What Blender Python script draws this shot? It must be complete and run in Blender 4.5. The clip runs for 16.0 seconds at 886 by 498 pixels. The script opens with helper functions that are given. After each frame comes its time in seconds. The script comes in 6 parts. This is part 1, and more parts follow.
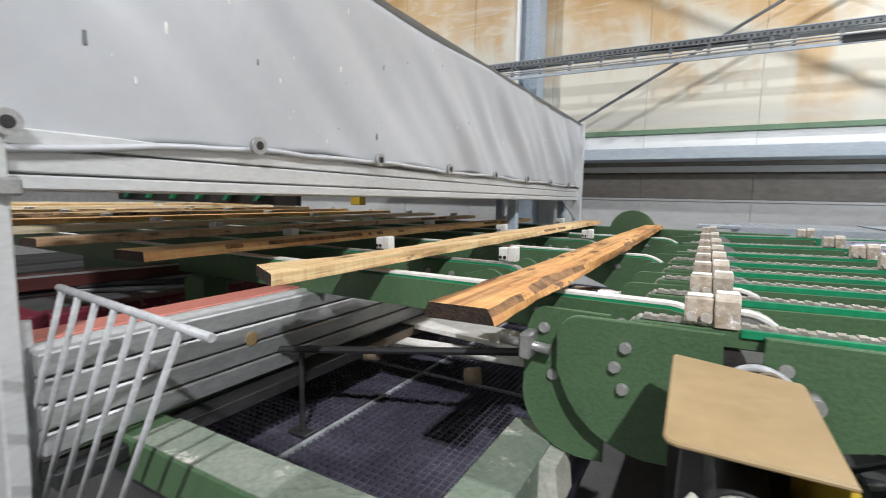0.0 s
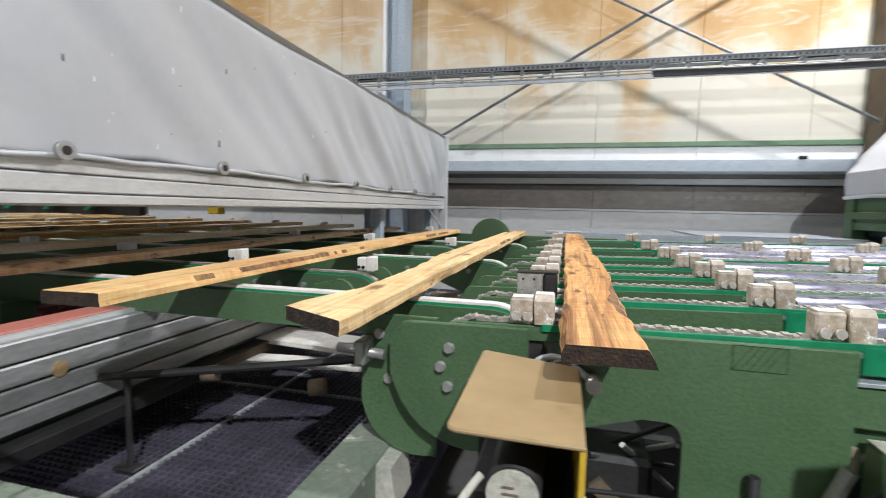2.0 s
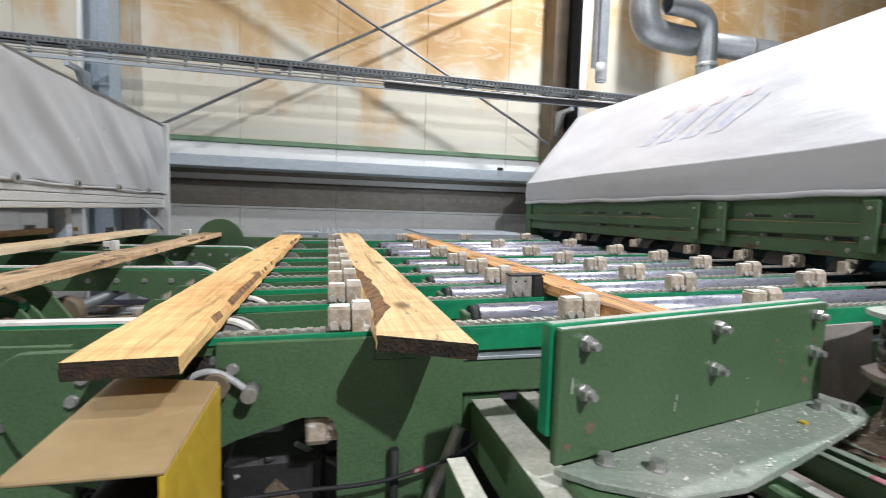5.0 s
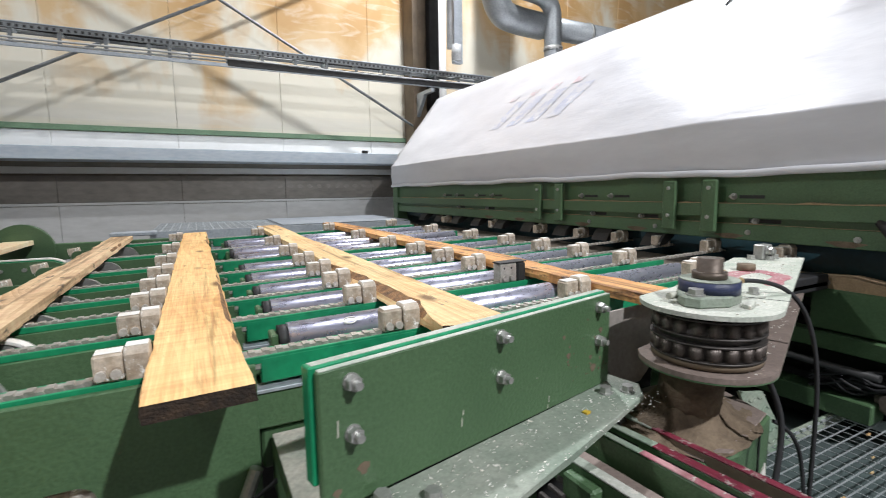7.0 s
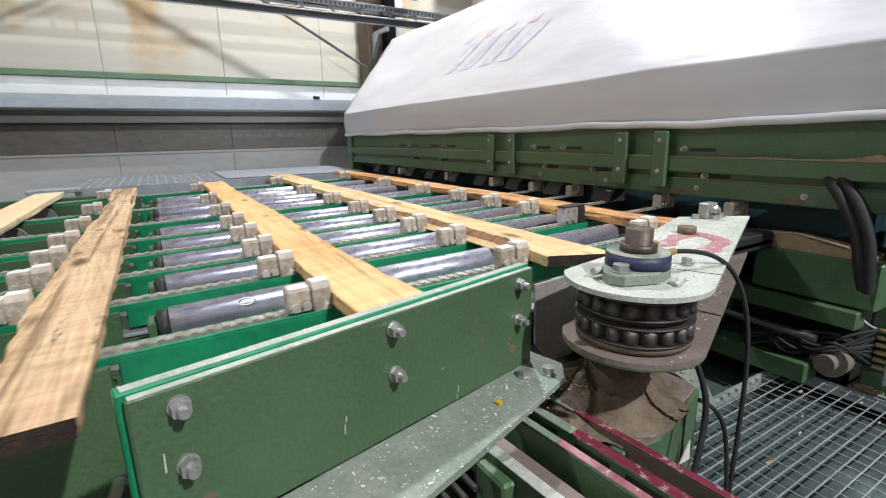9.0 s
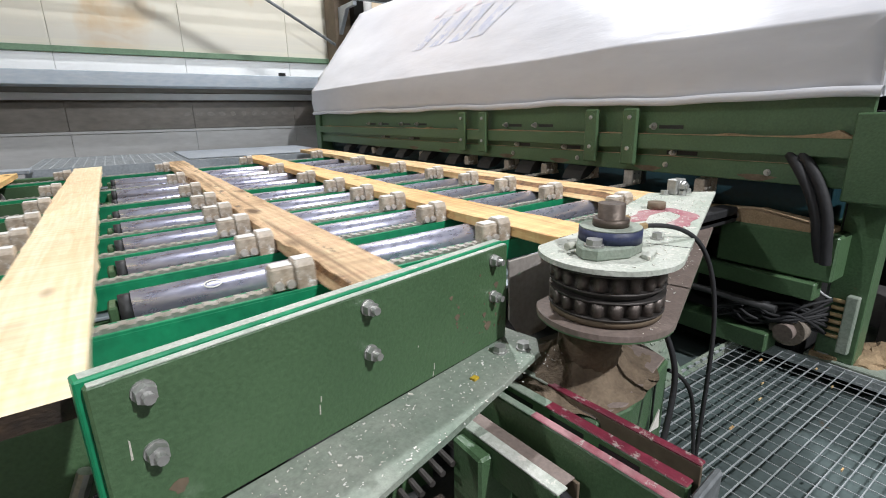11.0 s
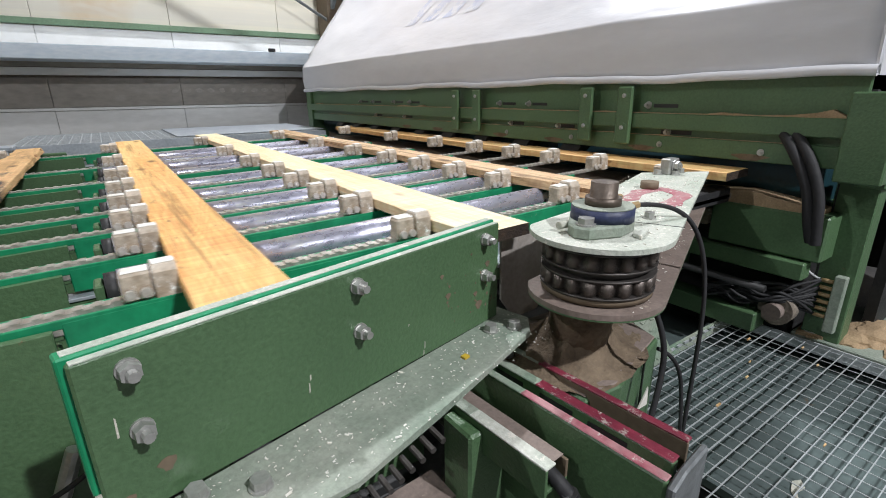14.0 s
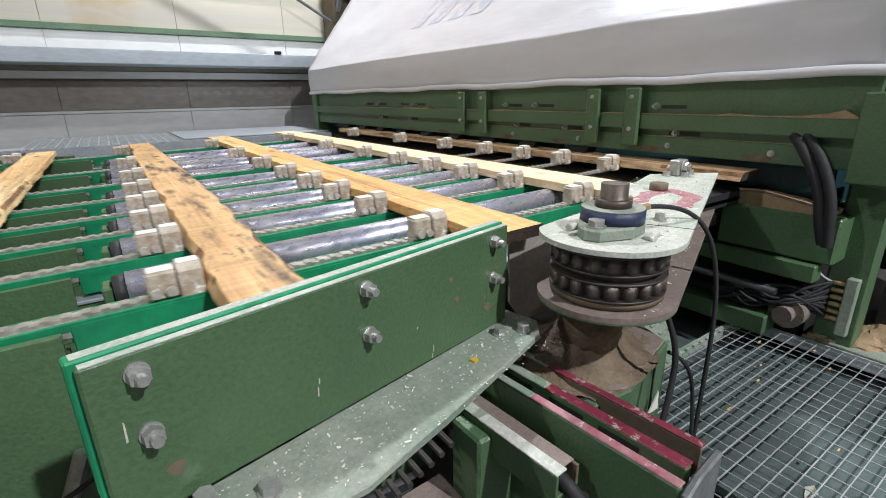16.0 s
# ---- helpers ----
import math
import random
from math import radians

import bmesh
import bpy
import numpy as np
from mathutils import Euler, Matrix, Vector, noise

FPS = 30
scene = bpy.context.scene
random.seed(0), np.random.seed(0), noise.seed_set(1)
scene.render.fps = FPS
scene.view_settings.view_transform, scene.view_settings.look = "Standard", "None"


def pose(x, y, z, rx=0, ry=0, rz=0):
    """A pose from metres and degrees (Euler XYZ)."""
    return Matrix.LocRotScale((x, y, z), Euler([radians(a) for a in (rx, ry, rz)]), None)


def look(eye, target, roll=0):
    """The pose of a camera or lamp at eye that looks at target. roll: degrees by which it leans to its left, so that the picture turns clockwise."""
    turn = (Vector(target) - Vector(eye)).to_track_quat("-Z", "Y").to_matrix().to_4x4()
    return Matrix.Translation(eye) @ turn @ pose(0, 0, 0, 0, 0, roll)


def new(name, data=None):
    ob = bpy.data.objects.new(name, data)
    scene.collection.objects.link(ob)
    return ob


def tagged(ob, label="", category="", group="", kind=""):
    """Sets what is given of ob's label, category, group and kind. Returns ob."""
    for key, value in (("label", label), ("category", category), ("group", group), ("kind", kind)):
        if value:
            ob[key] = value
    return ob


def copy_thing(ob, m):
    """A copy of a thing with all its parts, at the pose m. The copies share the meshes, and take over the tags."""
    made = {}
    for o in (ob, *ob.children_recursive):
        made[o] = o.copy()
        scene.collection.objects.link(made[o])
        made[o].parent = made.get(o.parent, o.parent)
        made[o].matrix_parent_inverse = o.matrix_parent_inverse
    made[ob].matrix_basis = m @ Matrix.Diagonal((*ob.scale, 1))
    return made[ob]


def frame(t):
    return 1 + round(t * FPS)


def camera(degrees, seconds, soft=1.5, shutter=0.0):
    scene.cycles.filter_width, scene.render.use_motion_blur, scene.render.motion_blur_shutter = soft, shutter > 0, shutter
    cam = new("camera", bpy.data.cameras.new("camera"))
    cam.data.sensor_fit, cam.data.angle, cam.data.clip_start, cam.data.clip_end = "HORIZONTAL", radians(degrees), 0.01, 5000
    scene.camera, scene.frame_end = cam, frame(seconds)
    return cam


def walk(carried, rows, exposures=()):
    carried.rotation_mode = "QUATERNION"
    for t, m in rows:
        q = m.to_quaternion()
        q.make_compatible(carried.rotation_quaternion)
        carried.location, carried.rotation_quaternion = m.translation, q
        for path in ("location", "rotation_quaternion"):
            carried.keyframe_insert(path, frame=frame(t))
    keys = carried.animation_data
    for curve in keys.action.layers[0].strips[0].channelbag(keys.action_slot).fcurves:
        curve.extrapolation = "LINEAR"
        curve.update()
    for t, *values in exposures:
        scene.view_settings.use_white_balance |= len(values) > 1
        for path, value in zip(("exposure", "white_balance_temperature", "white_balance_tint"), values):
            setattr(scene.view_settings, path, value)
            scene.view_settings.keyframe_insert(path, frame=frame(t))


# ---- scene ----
cam = camera(86.3, 16.0, soft=1.0, shutter=0.7)
PATH = [
    (0, (-0.359, 0.541, 1.237), (-1.325, 2.278, 1.02), 1.2),
    (0.5, (-0.333, 0.546, 1.24), (-1.182, 2.346, 1.037), 1.2),
    (1, (-0.307, 0.548, 1.241), (-1.035, 2.4, 1.045), 1.3),
    (1.5, (-0.283, 0.549, 1.244), (-0.896, 2.444, 1.055), 1.1),
    (2, (-0.264, 0.546, 1.246), (-0.764, 2.474, 1.073), 1.2),
    (2.5, (-0.223, 0.535, 1.25), (-0.532, 2.505, 1.096), 1.3),
    (3, (-0.188, 0.539, 1.253), (-0.329, 2.529, 1.109), 1.2),
    (3.5, (-0.165, 0.541, 1.253), (-0.116, 2.535, 1.099), 1.3),
    (4, (-0.148, 0.535, 1.256), (0.019, 2.522, 1.106), 1.3),
    (4.5, (-0.116, 0.521, 1.266), (0.212, 2.489, 1.124), 1.4),
    (5, (-0.082, 0.521, 1.275), (0.393, 2.458, 1.117), 1.8),
    (7.5, (0.155, 0.527, 1.356), (1.11, 2.265, 1.094), -1.5),
    (8, (0.204, 0.545, 1.365), (1.143, 2.285, 1.063), -2.8),
    (8.5, (0.258, 0.563, 1.369), (1.207, 2.277, 0.968), -3.3),
    (9, (0.28, 0.574, 1.368), (1.276, 2.244, 0.902), -1.1),
    (11.5, (0.283, 0.584, 1.358), (1.375, 2.161, 0.794), -1.2),
    (12, (0.284, 0.585, 1.358), (1.38, 2.151, 0.771), -1.0),
    (12.5, (0.286, 0.586, 1.356), (1.369, 2.156, 0.755), -1.0),
    (13, (0.286, 0.588, 1.356), (1.374, 2.146, 0.732), -0.6),
    (13.5, (0.286, 0.59, 1.353), (1.371, 2.148, 0.725), -0.6),
    (14, (0.29, 0.586, 1.353), (1.379, 2.143, 0.728), -0.7),
    (14.5, (0.287, 0.59, 1.352), (1.376, 2.145, 0.722), -0.6),
    (15, (0.288, 0.593, 1.353), (1.365, 2.155, 0.722), -0.7),
    (15.5, (0.287, 0.593, 1.352), (1.363, 2.158, 0.724), -0.8),
    (16, (0.288, 0.595, 1.352), (1.362, 2.165, 0.735), -0.9),
]
# the clip's own exposure eases down as the bright hood fills the view
walk(cam, [(t, look(eye, target, roll)) for t, eye, target, roll in PATH],
     exposures=[(0, 0.20), (1.5, 0.15), (3, 0.0), (5, -0.07), (7.5, -0.12), (16, -0.12)])

# ---- world and lights ----
world = bpy.data.worlds.new("hall_air")
scene.world = world
world.use_nodes = True
world.node_tree.nodes["Background"].inputs[0].default_value = (0.75, 0.85, 1.0, 1)
world.node_tree.nodes["Background"].inputs[1].default_value = 0.03
scene.view_settings.exposure = 0.0

LAMPS = [(1.75, -2.9, 5.3, 550), (2.6, 4.3, 6.0, 330), (-2.6, -2.6, 5.5, 56), (-4.4, 2.4, 5.6, 190)]


# ---- materials ----
def mat(name, c1, c2=None, rough=0.5, metal=0.0, scale=6.0, stretch=(1, 1, 1), fine=60.0, bump=0.15,
        spots=None, spot_amt=0.0, spot_scale=18.0, gloss_var=0.15, random_tint=0.0, coat=0.0, grain=0.35):
    """Two-scale noise colour, spots of a third colour, bump and uneven gloss."""
    m = bpy.data.materials.new(name)
    m.use_nodes = True
    nt = m.node_tree
    n, l = nt.nodes, nt.links
    b = n["Principled BSDF"]
    co = n.new("ShaderNodeTexCoord")
    mp = n.new("ShaderNodeMapping")
    mp.inputs["Scale"].default_value = stretch
    l.new(co.outputs["Object"], mp.inputs[0])
    big = n.new("ShaderNodeTexNoise")
    big.inputs["Scale"].default_value = scale
    big.inputs["Detail"].default_value = 5
    big.inputs["Roughness"].default_value = 0.6
    l.new(mp.outputs[0], big.inputs["Vector"])
    sm = n.new("ShaderNodeTexNoise")
    sm.inputs["Scale"].default_value = fine
    sm.inputs["Detail"].default_value = 3
    l.new(mp.outputs[0], sm.inputs["Vector"])
    ramp = n.new("ShaderNodeValToRGB")
    ramp.color_ramp.elements[0].position, ramp.color_ramp.elements[1].position = 0.35, 0.68
    c2 = c2 or tuple(v * 0.7 for v in c1)
    ramp.color_ramp.elements[0].color = (*c1, 1)
    ramp.color_ramp.elements[1].color = (*c2, 1)
    l.new(big.outputs["Fac"], ramp.inputs[0])
    col = ramp.outputs[0]
    mul = n.new("ShaderNodeMixRGB")
    mul.blend_type = "OVERLAY"
    mul.inputs[0].default_value = grain
    l.new(col, mul.inputs[1])
    l.new(sm.outputs["Fac"], mul.inputs[2])
    col = mul.outputs[0]
    if spots:
        sp = n.new("ShaderNodeTexNoise")
        sp.inputs["Scale"].default_value = spot_scale
        sp.inputs["Detail"].default_value = 6
        sp.inputs["Roughness"].default_value = 0.7
        l.new(mp.outputs[0], sp.inputs["Vector"])
        sr = n.new("ShaderNodeValToRGB")
        sr.color_ramp.elements[0].position = 0.72 - spot_amt
        sr.color_ramp.elements[1].position = 0.78 - spot_amt
        l.new(sp.outputs["Fac"], sr.inputs[0])
        mx = n.new("ShaderNodeMixRGB")
        mx.inputs[2].default_value = (*spots, 1)
        l.new(sr.outputs[0], mx.inputs[0])
        l.new(col, mx.inputs[1])
        col = mx.outputs[0]
    if random_tint:
        oi = n.new("ShaderNodeObjectInfo")
        hs = n.new("ShaderNodeHueSaturation")
        mr = n.new("ShaderNodeMapRange")
        mr.inputs[3].default_value, mr.inputs[4].default_value = 1 - random_tint, 1 + random_tint
        l.new(oi.outputs["Random"], mr.inputs[0])
        l.new(mr.outputs[0], hs.inputs["Value"])
        l.new(col, hs.inputs["Color"])
        col = hs.outputs[0]
    l.new(col, b.inputs["Base Color"])
    rr = n.new("ShaderNodeMapRange")
    rr.inputs[3].default_value, rr.inputs[4].default_value = max(0.03, rough - gloss_var), min(1, rough + gloss_var)
    l.new(sm.outputs["Fac"], rr.inputs[0])
    l.new(rr.outputs[0], b.inputs["Roughness"])
    b.inputs["Metallic"].default_value = metal
    b.inputs["Coat Weight"].default_value = coat
    if bump:
        bp = n.new("ShaderNodeBump")
        bp.inputs["Strength"].default_value = bump
        bp.inputs["Distance"].default_value = 0.01
        l.new(sm.outputs["Fac"], bp.inputs["Height"])
        l.new(bp.outputs[0], b.inputs["Normal"])
    return m


M = {}
M["green"] = mat("green_paint", (0.084, 0.156, 0.074), (0.064, 0.122, 0.058), 0.40, scale=2.2, fine=150, bump=0.18, spots=(0.15, 0.10, 0.055), spot_amt=0.045, spot_scale=16, grain=0.30)
M["green_dusty"] = mat("dusty_green_paint", (0.20, 0.29, 0.21), (0.36, 0.37, 0.31), 0.75, scale=7, fine=120, spots=(0.60, 0.55, 0.43), spot_amt=0.08, spot_scale=30)
M["emerald"] = mat("emerald_plastic", (0.01, 0.27, 0.115), (0.008, 0.20, 0.09), 0.38, scale=8, fine=60, bump=0.03, spots=(0.25, 0.28, 0.2), spot_amt=0.02)
M["steel"] = mat("bright_steel", (0.62, 0.63, 0.66), (0.48, 0.49, 0.52), 0.22, 1.0, scale=12, fine=150, bump=0.03, stretch=(0.2, 1, 1))
M["roller"] = mat("polished_roller_steel", (0.72, 0.72, 0.84), (0.50, 0.50, 0.63), 0.30, 0.75, scale=10, fine=90, bump=0.03, stretch=(0.4, 1, 1), spots=(0.75, 0.75, 0.78), spot_amt=0.12, spot_scale=14)
M["zinc"] = mat("zinc_bolt_steel", (0.50, 0.50, 0.48), (0.36, 0.36, 0.34), 0.36, 0.6, scale=40, fine=200, bump=0.0, grain=0.2)
M["galv"] = mat("galvanised_steel", (0.52, 0.56, 0.60), (0.42, 0.46, 0.50), 0.5, 0.55, scale=9, fine=70, bump=0.05)
M["alu"] = mat("aluminium_profile", (0.74, 0.75, 0.74), (0.62, 0.63, 0.62), 0.45, 0.4, scale=4, fine=120, bump=0.03, stretch=(1, 0.3, 1))
M["chain"] = mat("worn_chain_steel", (0.62, 0.60, 0.56), (0.36, 0.33, 0.29), 0.45, 0.6, scale=40, fine=200, bump=0.1)
M["darkchain"] = mat("oily_dark_chain", (0.10, 0.09, 0.085), (0.05, 0.045, 0.04), 0.5, 0.5, scale=30, fine=120)
M["linkchain"] = mat("worn_dark_chain_rollers", (0.20, 0.17, 0.15), (0.11, 0.09, 0.08), 0.42, 0.5, scale=40, fine=160, bump=0.1)
M["duct"] = mat("dull_duct_zinc", (0.34, 0.36, 0.37), (0.26, 0.28, 0.29), 0.45, 0.7, scale=5, fine=60, bump=0.03)
# worn lug sides, browned further to hold their shading
M["lug"] = mat("worn_lug_plastic", (0.60, 0.53, 0.44), (0.36, 0.28, 0.20), 0.55, scale=22, fine=140, bump=0.12, random_tint=0.14, spots=(0.88, 0.87, 0.84), spot_amt=0.14, spot_scale=30)
M["lug_bolt"] = mat("dusty_lug_bolt", (0.74, 0.71, 0.66), (0.55, 0.50, 0.44), 0.4, 0.3, scale=30, fine=140, bump=0.05)
M["lug_white"] = mat("pale_lug_plastic", (0.84, 0.83, 0.79), (0.68, 0.64, 0.56), 0.55, scale=25, fine=140, bump=0.1)
M["tarp"] = mat("grey_pvc_tarpaulin", (0.515, 0.53, 0.545), (0.465, 0.48, 0.495), 0.36, scale=1.2, fine=30, bump=0.0, gloss_var=0.06, grain=0.05)
M["hood"] = mat("silver_hood_cloth", (0.69, 0.695, 0.725), (0.60, 0.605, 0.635), 0.38, scale=3, fine=34, bump=0.10, stretch=(1, 0.3, 1), grain=0.10)
M["green_rail"] = mat("pale_green_rail_paint", (0.16, 0.26, 0.16), (0.13, 0.21, 0.13), 0.5, scale=3, fine=60, bump=0.03)
M["ledge"] = mat("blue_grey_ledge_sheet", (0.62, 0.70, 0.77), (0.55, 0.62, 0.68), 0.45, 0.15, scale=2, fine=50, bump=0.03, stretch=(0.3, 1, 1))


def ply_mat():
    """Cream wall panels, brown water stains that thicken upward, pale wiped streaks."""
    m = bpy.data.materials.new("cream_wall_panel")
    m.use_nodes = True
    n, l = m.node_tree.nodes, m.node_tree.links
    b = n["Principled BSDF"]
    co = n.new("ShaderNodeTexCoord")

    def tex(s, scale, detail, dist):
        mp = n.new("ShaderNodeMapping")
        mp.inputs["Scale"].default_value = s
        l.new(co.outputs["Object"], mp.inputs[0])
        t = n.new("ShaderNodeTexNoise")
        t.inputs["Scale"].default_value, t.inputs["Detail"].default_value, t.inputs["Distortion"].default_value = scale, detail, dist
        l.new(mp.outputs[0], t.inputs["Vector"])
        return t.outputs["Fac"]

    def rng(v, a, c, lo, hi):
        r = n.new("ShaderNodeMapRange")
        r.inputs[1].default_value, r.inputs[2].default_value, r.inputs[3].default_value, r.inputs[4].default_value = a, c, lo, hi
        l.new(v, r.inputs[0])
        return r.outputs[0]

    def calc(op, a, c):
        x = n.new("ShaderNodeMath")
        x.operation = op
        l.new(a, x.inputs[0])
        l.new(c, x.inputs[1])
        return x.outputs[0]

    def mix(f, a, c):
        x = n.new("ShaderNodeMixRGB")
        l.new(f, x.inputs[0])
        for s, v in ((1, a), (2, c)):
            if isinstance(v, tuple):
                x.inputs[s].default_value = (*v, 1)
            else:
                l.new(v, x.inputs[s])
        return x.outputs[0]
    sep = n.new("ShaderNodeSeparateXYZ")
    l.new(co.outputs["Object"], sep.inputs[0])
    high = rng(sep.outputs["Z"], 2.1, 3.4, -0.16, 0.16)
    stain = calc("ADD", tex((1, 1, 0.5), 1.5, 6, 0.4), high)
    col = mix(rng(stain, 0.47, 0.60, 0, 0.85), (0.77, 0.73, 0.61), (0.66, 0.43, 0.19))
    col = mix(rng(stain, 0.62, 0.74, 0, 0.7), col, (0.52, 0.29, 0.10))
    col = mix(rng(tex((0.7, 1, 2.4), 2.2, 5, 2.6), 0.52, 0.70, 0, 0.5), col, (0.80, 0.74, 0.61))
    low = calc("MULTIPLY", rng(sep.outputs["Z"], 2.24, 2.05, 0, 1), rng(tex((0.15, 1, 9), 1.6, 4, 0.2), 0.42, 0.56, 0.1, 0.55))
    col = mix(low, col, (0.62, 0.60, 0.55))
    l.new(col, b.inputs["Base Color"])
    b.inputs["Roughness"].default_value = 0.5
    return m


M["ply"] = ply_mat()
M["wall_white"] = mat("white_wall_sheet", (0.92, 0.92, 0.90), (0.87, 0.87, 0.84), 0.6, scale=2, fine=30, bump=0.02)
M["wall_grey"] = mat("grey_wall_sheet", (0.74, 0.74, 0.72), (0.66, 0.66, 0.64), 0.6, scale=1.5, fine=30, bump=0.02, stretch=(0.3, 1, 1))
# brown that holds the ledge beam's shadow on the lower wall
M["wall_shade_brown"] = mat("brown_grey_band_sheet", (0.26, 0.235, 0.205), (0.21, 0.19, 0.165), 0.6, scale=2, fine=30, bump=0.02, stretch=(0.4, 1, 1))
M["concrete"] = mat("dusty_concrete", (0.13, 0.125, 0.12), (0.08, 0.078, 0.075), 0.85, scale=2, fine=40, spots=(0.28, 0.24, 0.18), spot_amt=0.06)
M["rust_dusty"] = mat("dusty_red_brown_plate", (0.24, 0.19, 0.165), (0.17, 0.13, 0.11), 0.75, scale=9, fine=120, bump=0.15, spots=(0.42, 0.36, 0.29), spot_amt=0.07, spot_scale=30)
M["foot_dusty"] = mat("dust_hazed_green_paint", (0.19, 0.245, 0.19), (0.33, 0.355, 0.30), 0.7, scale=6, fine=150, bump=0.2, spots=(0.62, 0.59, 0.52), spot_amt=0.03, spot_scale=45)
M["white_dusty"] = mat("sawdust_whitened_green_paint", (0.37, 0.42, 0.35), (0.60, 0.60, 0.54), 0.8, scale=7, fine=160, bump=0.25, spots=(0.72, 0.69, 0.62), spot_amt=0.12, spot_scale=40)
M["chipped"] = mat("chipped_worn_green_paint", (0.17, 0.22, 0.16), (0.28, 0.30, 0.25), 0.7, scale=5, fine=90, bump=0.3, spots=(0.58, 0.55, 0.48), spot_amt=0.14, spot_scale=11)
M["tray"] = mat("dark_galvanised_tray", (0.22, 0.235, 0.24), (0.15, 0.16, 0.165), 0.5, 0.4, scale=6, fine=70)
M["dust_pale"] = mat("pale_dust_film", (0.58, 0.55, 0.47), (0.36, 0.38, 0.32), 0.9, scale=14, fine=120, bump=0.2)
M["hall_side"] = mat("dim_hall_sheet", (0.34, 0.34, 0.33), (0.28, 0.28, 0.27), 0.7, scale=1, fine=20, bump=0.02)
M["smudge"] = mat("pale_wall_smudge", (0.30, 0.275, 0.24), (0.25, 0.23, 0.20), 0.6, scale=14, fine=60, bump=0.0, spots=(0.36, 0.335, 0.295), spot_amt=0.1)
M["ceiling"] = mat("ceiling_sheet", (0.45, 0.46, 0.46), (0.38, 0.39, 0.40), 0.6, scale=1, fine=20, bump=0.02)
# near-black for dark steel, and for shade in gaps and recesses
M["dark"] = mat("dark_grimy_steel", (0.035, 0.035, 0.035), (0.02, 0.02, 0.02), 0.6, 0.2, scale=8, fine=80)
M["rubber"] = mat("black_rubber", (0.020, 0.020, 0.022), (0.013, 0.013, 0.014), 0.7, scale=15, fine=90)
M["teal"] = mat("dark_teal_drum", (0.012, 0.045, 0.055), (0.008, 0.03, 0.04), 0.45, scale=3, fine=60, spots=(0.10, 0.09, 0.07), spot_amt=0.02)
M["yellow"] = mat("yellow_guard_paint", (0.62, 0.42, 0.04), (0.52, 0.34, 0.03), 0.45, scale=6, fine=100, bump=0.05, spots=(0.4, 0.3, 0.15), spot_amt=0.03)
M["yellow_dusty"] = mat("dusty_yellow_guard_top", (0.37, 0.265, 0.135), (0.27, 0.185, 0.09), 0.36, scale=3.5, fine=60, bump=0.03, spots=(0.72, 0.66, 0.56), spot_amt=0.02, spot_scale=14, grain=0.15)
M["red"] = mat("magenta_red_paint", (0.24, 0.03, 0.055), (0.15, 0.022, 0.04), 0.5, scale=9, fine=90, spots=(0.40, 0.33, 0.30), spot_amt=0.14, spot_scale=40)
M["pink"] = mat("faded_red_board", (0.55, 0.20, 0.15), (0.45, 0.17, 0.13), 0.6, scale=4, fine=70)
M["red_faint"] = mat("rubbed_magenta_paint", (0.36, 0.10, 0.13), (0.42, 0.25, 0.25), 0.7, scale=14, fine=120, spots=(0.56, 0.57, 0.51), spot_amt=0.13, spot_scale=38)
M["blue"] = mat("blue_bearing_paint", (0.032, 0.042, 0.10), (0.022, 0.03, 0.07), 0.5, scale=20, fine=90, spots=(0.42, 0.39, 0.34), spot_amt=0.10, spot_scale=34)
M["rust"] = mat("rusty_brown_steel", (0.20, 0.15, 0.10), (0.13, 0.10, 0.07), 0.7, 0.1, scale=4, fine=60)
M["brown_red"] = mat("dark_red_brown_paint", (0.10, 0.028, 0.022), (0.06, 0.02, 0.017), 0.45, scale=6, fine=80, bump=0.08)
M["apron_grey"] = mat("dusty_grey_brown_sheet", (0.40, 0.37, 0.335), (0.28, 0.25, 0.225), 0.6, 0.1, scale=5, fine=90, bump=0.08, spots=(0.55, 0.51, 0.45), spot_amt=0.05, spot_scale=22)
M["shaft_brown"] = mat("oiled_brown_steel", (0.12, 0.095, 0.075), (0.08, 0.06, 0.05), 0.5, 0.5, scale=12, fine=90)
M["dust"] = mat("sawdust", (0.42, 0.30, 0.18), (0.30, 0.21, 0.12), 0.95, scale=25, fine=180, bump=0.4)
M["dirt_grey"] = mat("grey_dirt_crust", (0.25, 0.22, 0.18), (0.16, 0.13, 0.10), 0.95, scale=12, fine=120, bump=0.4)
M["dirt_brown"] = mat("brown_grey_sawdust_crust", (0.20, 0.15, 0.10), (0.10, 0.07, 0.045), 0.95, scale=14, fine=110, bump=0.5)
M["bluegrey"] = mat("blue_grey_column_paint", (0.34, 0.42, 0.50), (0.42, 0.47, 0.52), 0.5, scale=2, fine=40, bump=0.02)
M["grate"] = mat("grating_zinc", (0.58, 0.61, 0.62), (0.45, 0.48, 0.49), 0.45, 0.4, scale=20, fine=120, bump=0.05)
M["under_plate"] = mat("stained_teal_floor_plate", (0.10, 0.135, 0.13), (0.06, 0.076, 0.074), 0.6, scale=2.5, fine=60, bump=0.1, spots=(0.12, 0.09, 0.06), spot_amt=0.06, spot_scale=9)
M["grate_dark"] = mat("grimy_grating_steel", (0.24, 0.23, 0.29), (0.10, 0.095, 0.13), 0.35, 0.6, scale=3, fine=60, bump=0.05)
M["white_tube"] = mat("white_tube_paint", (0.50, 0.51, 0.51), (0.38, 0.39, 0.39), 0.4, scale=10, fine=90)
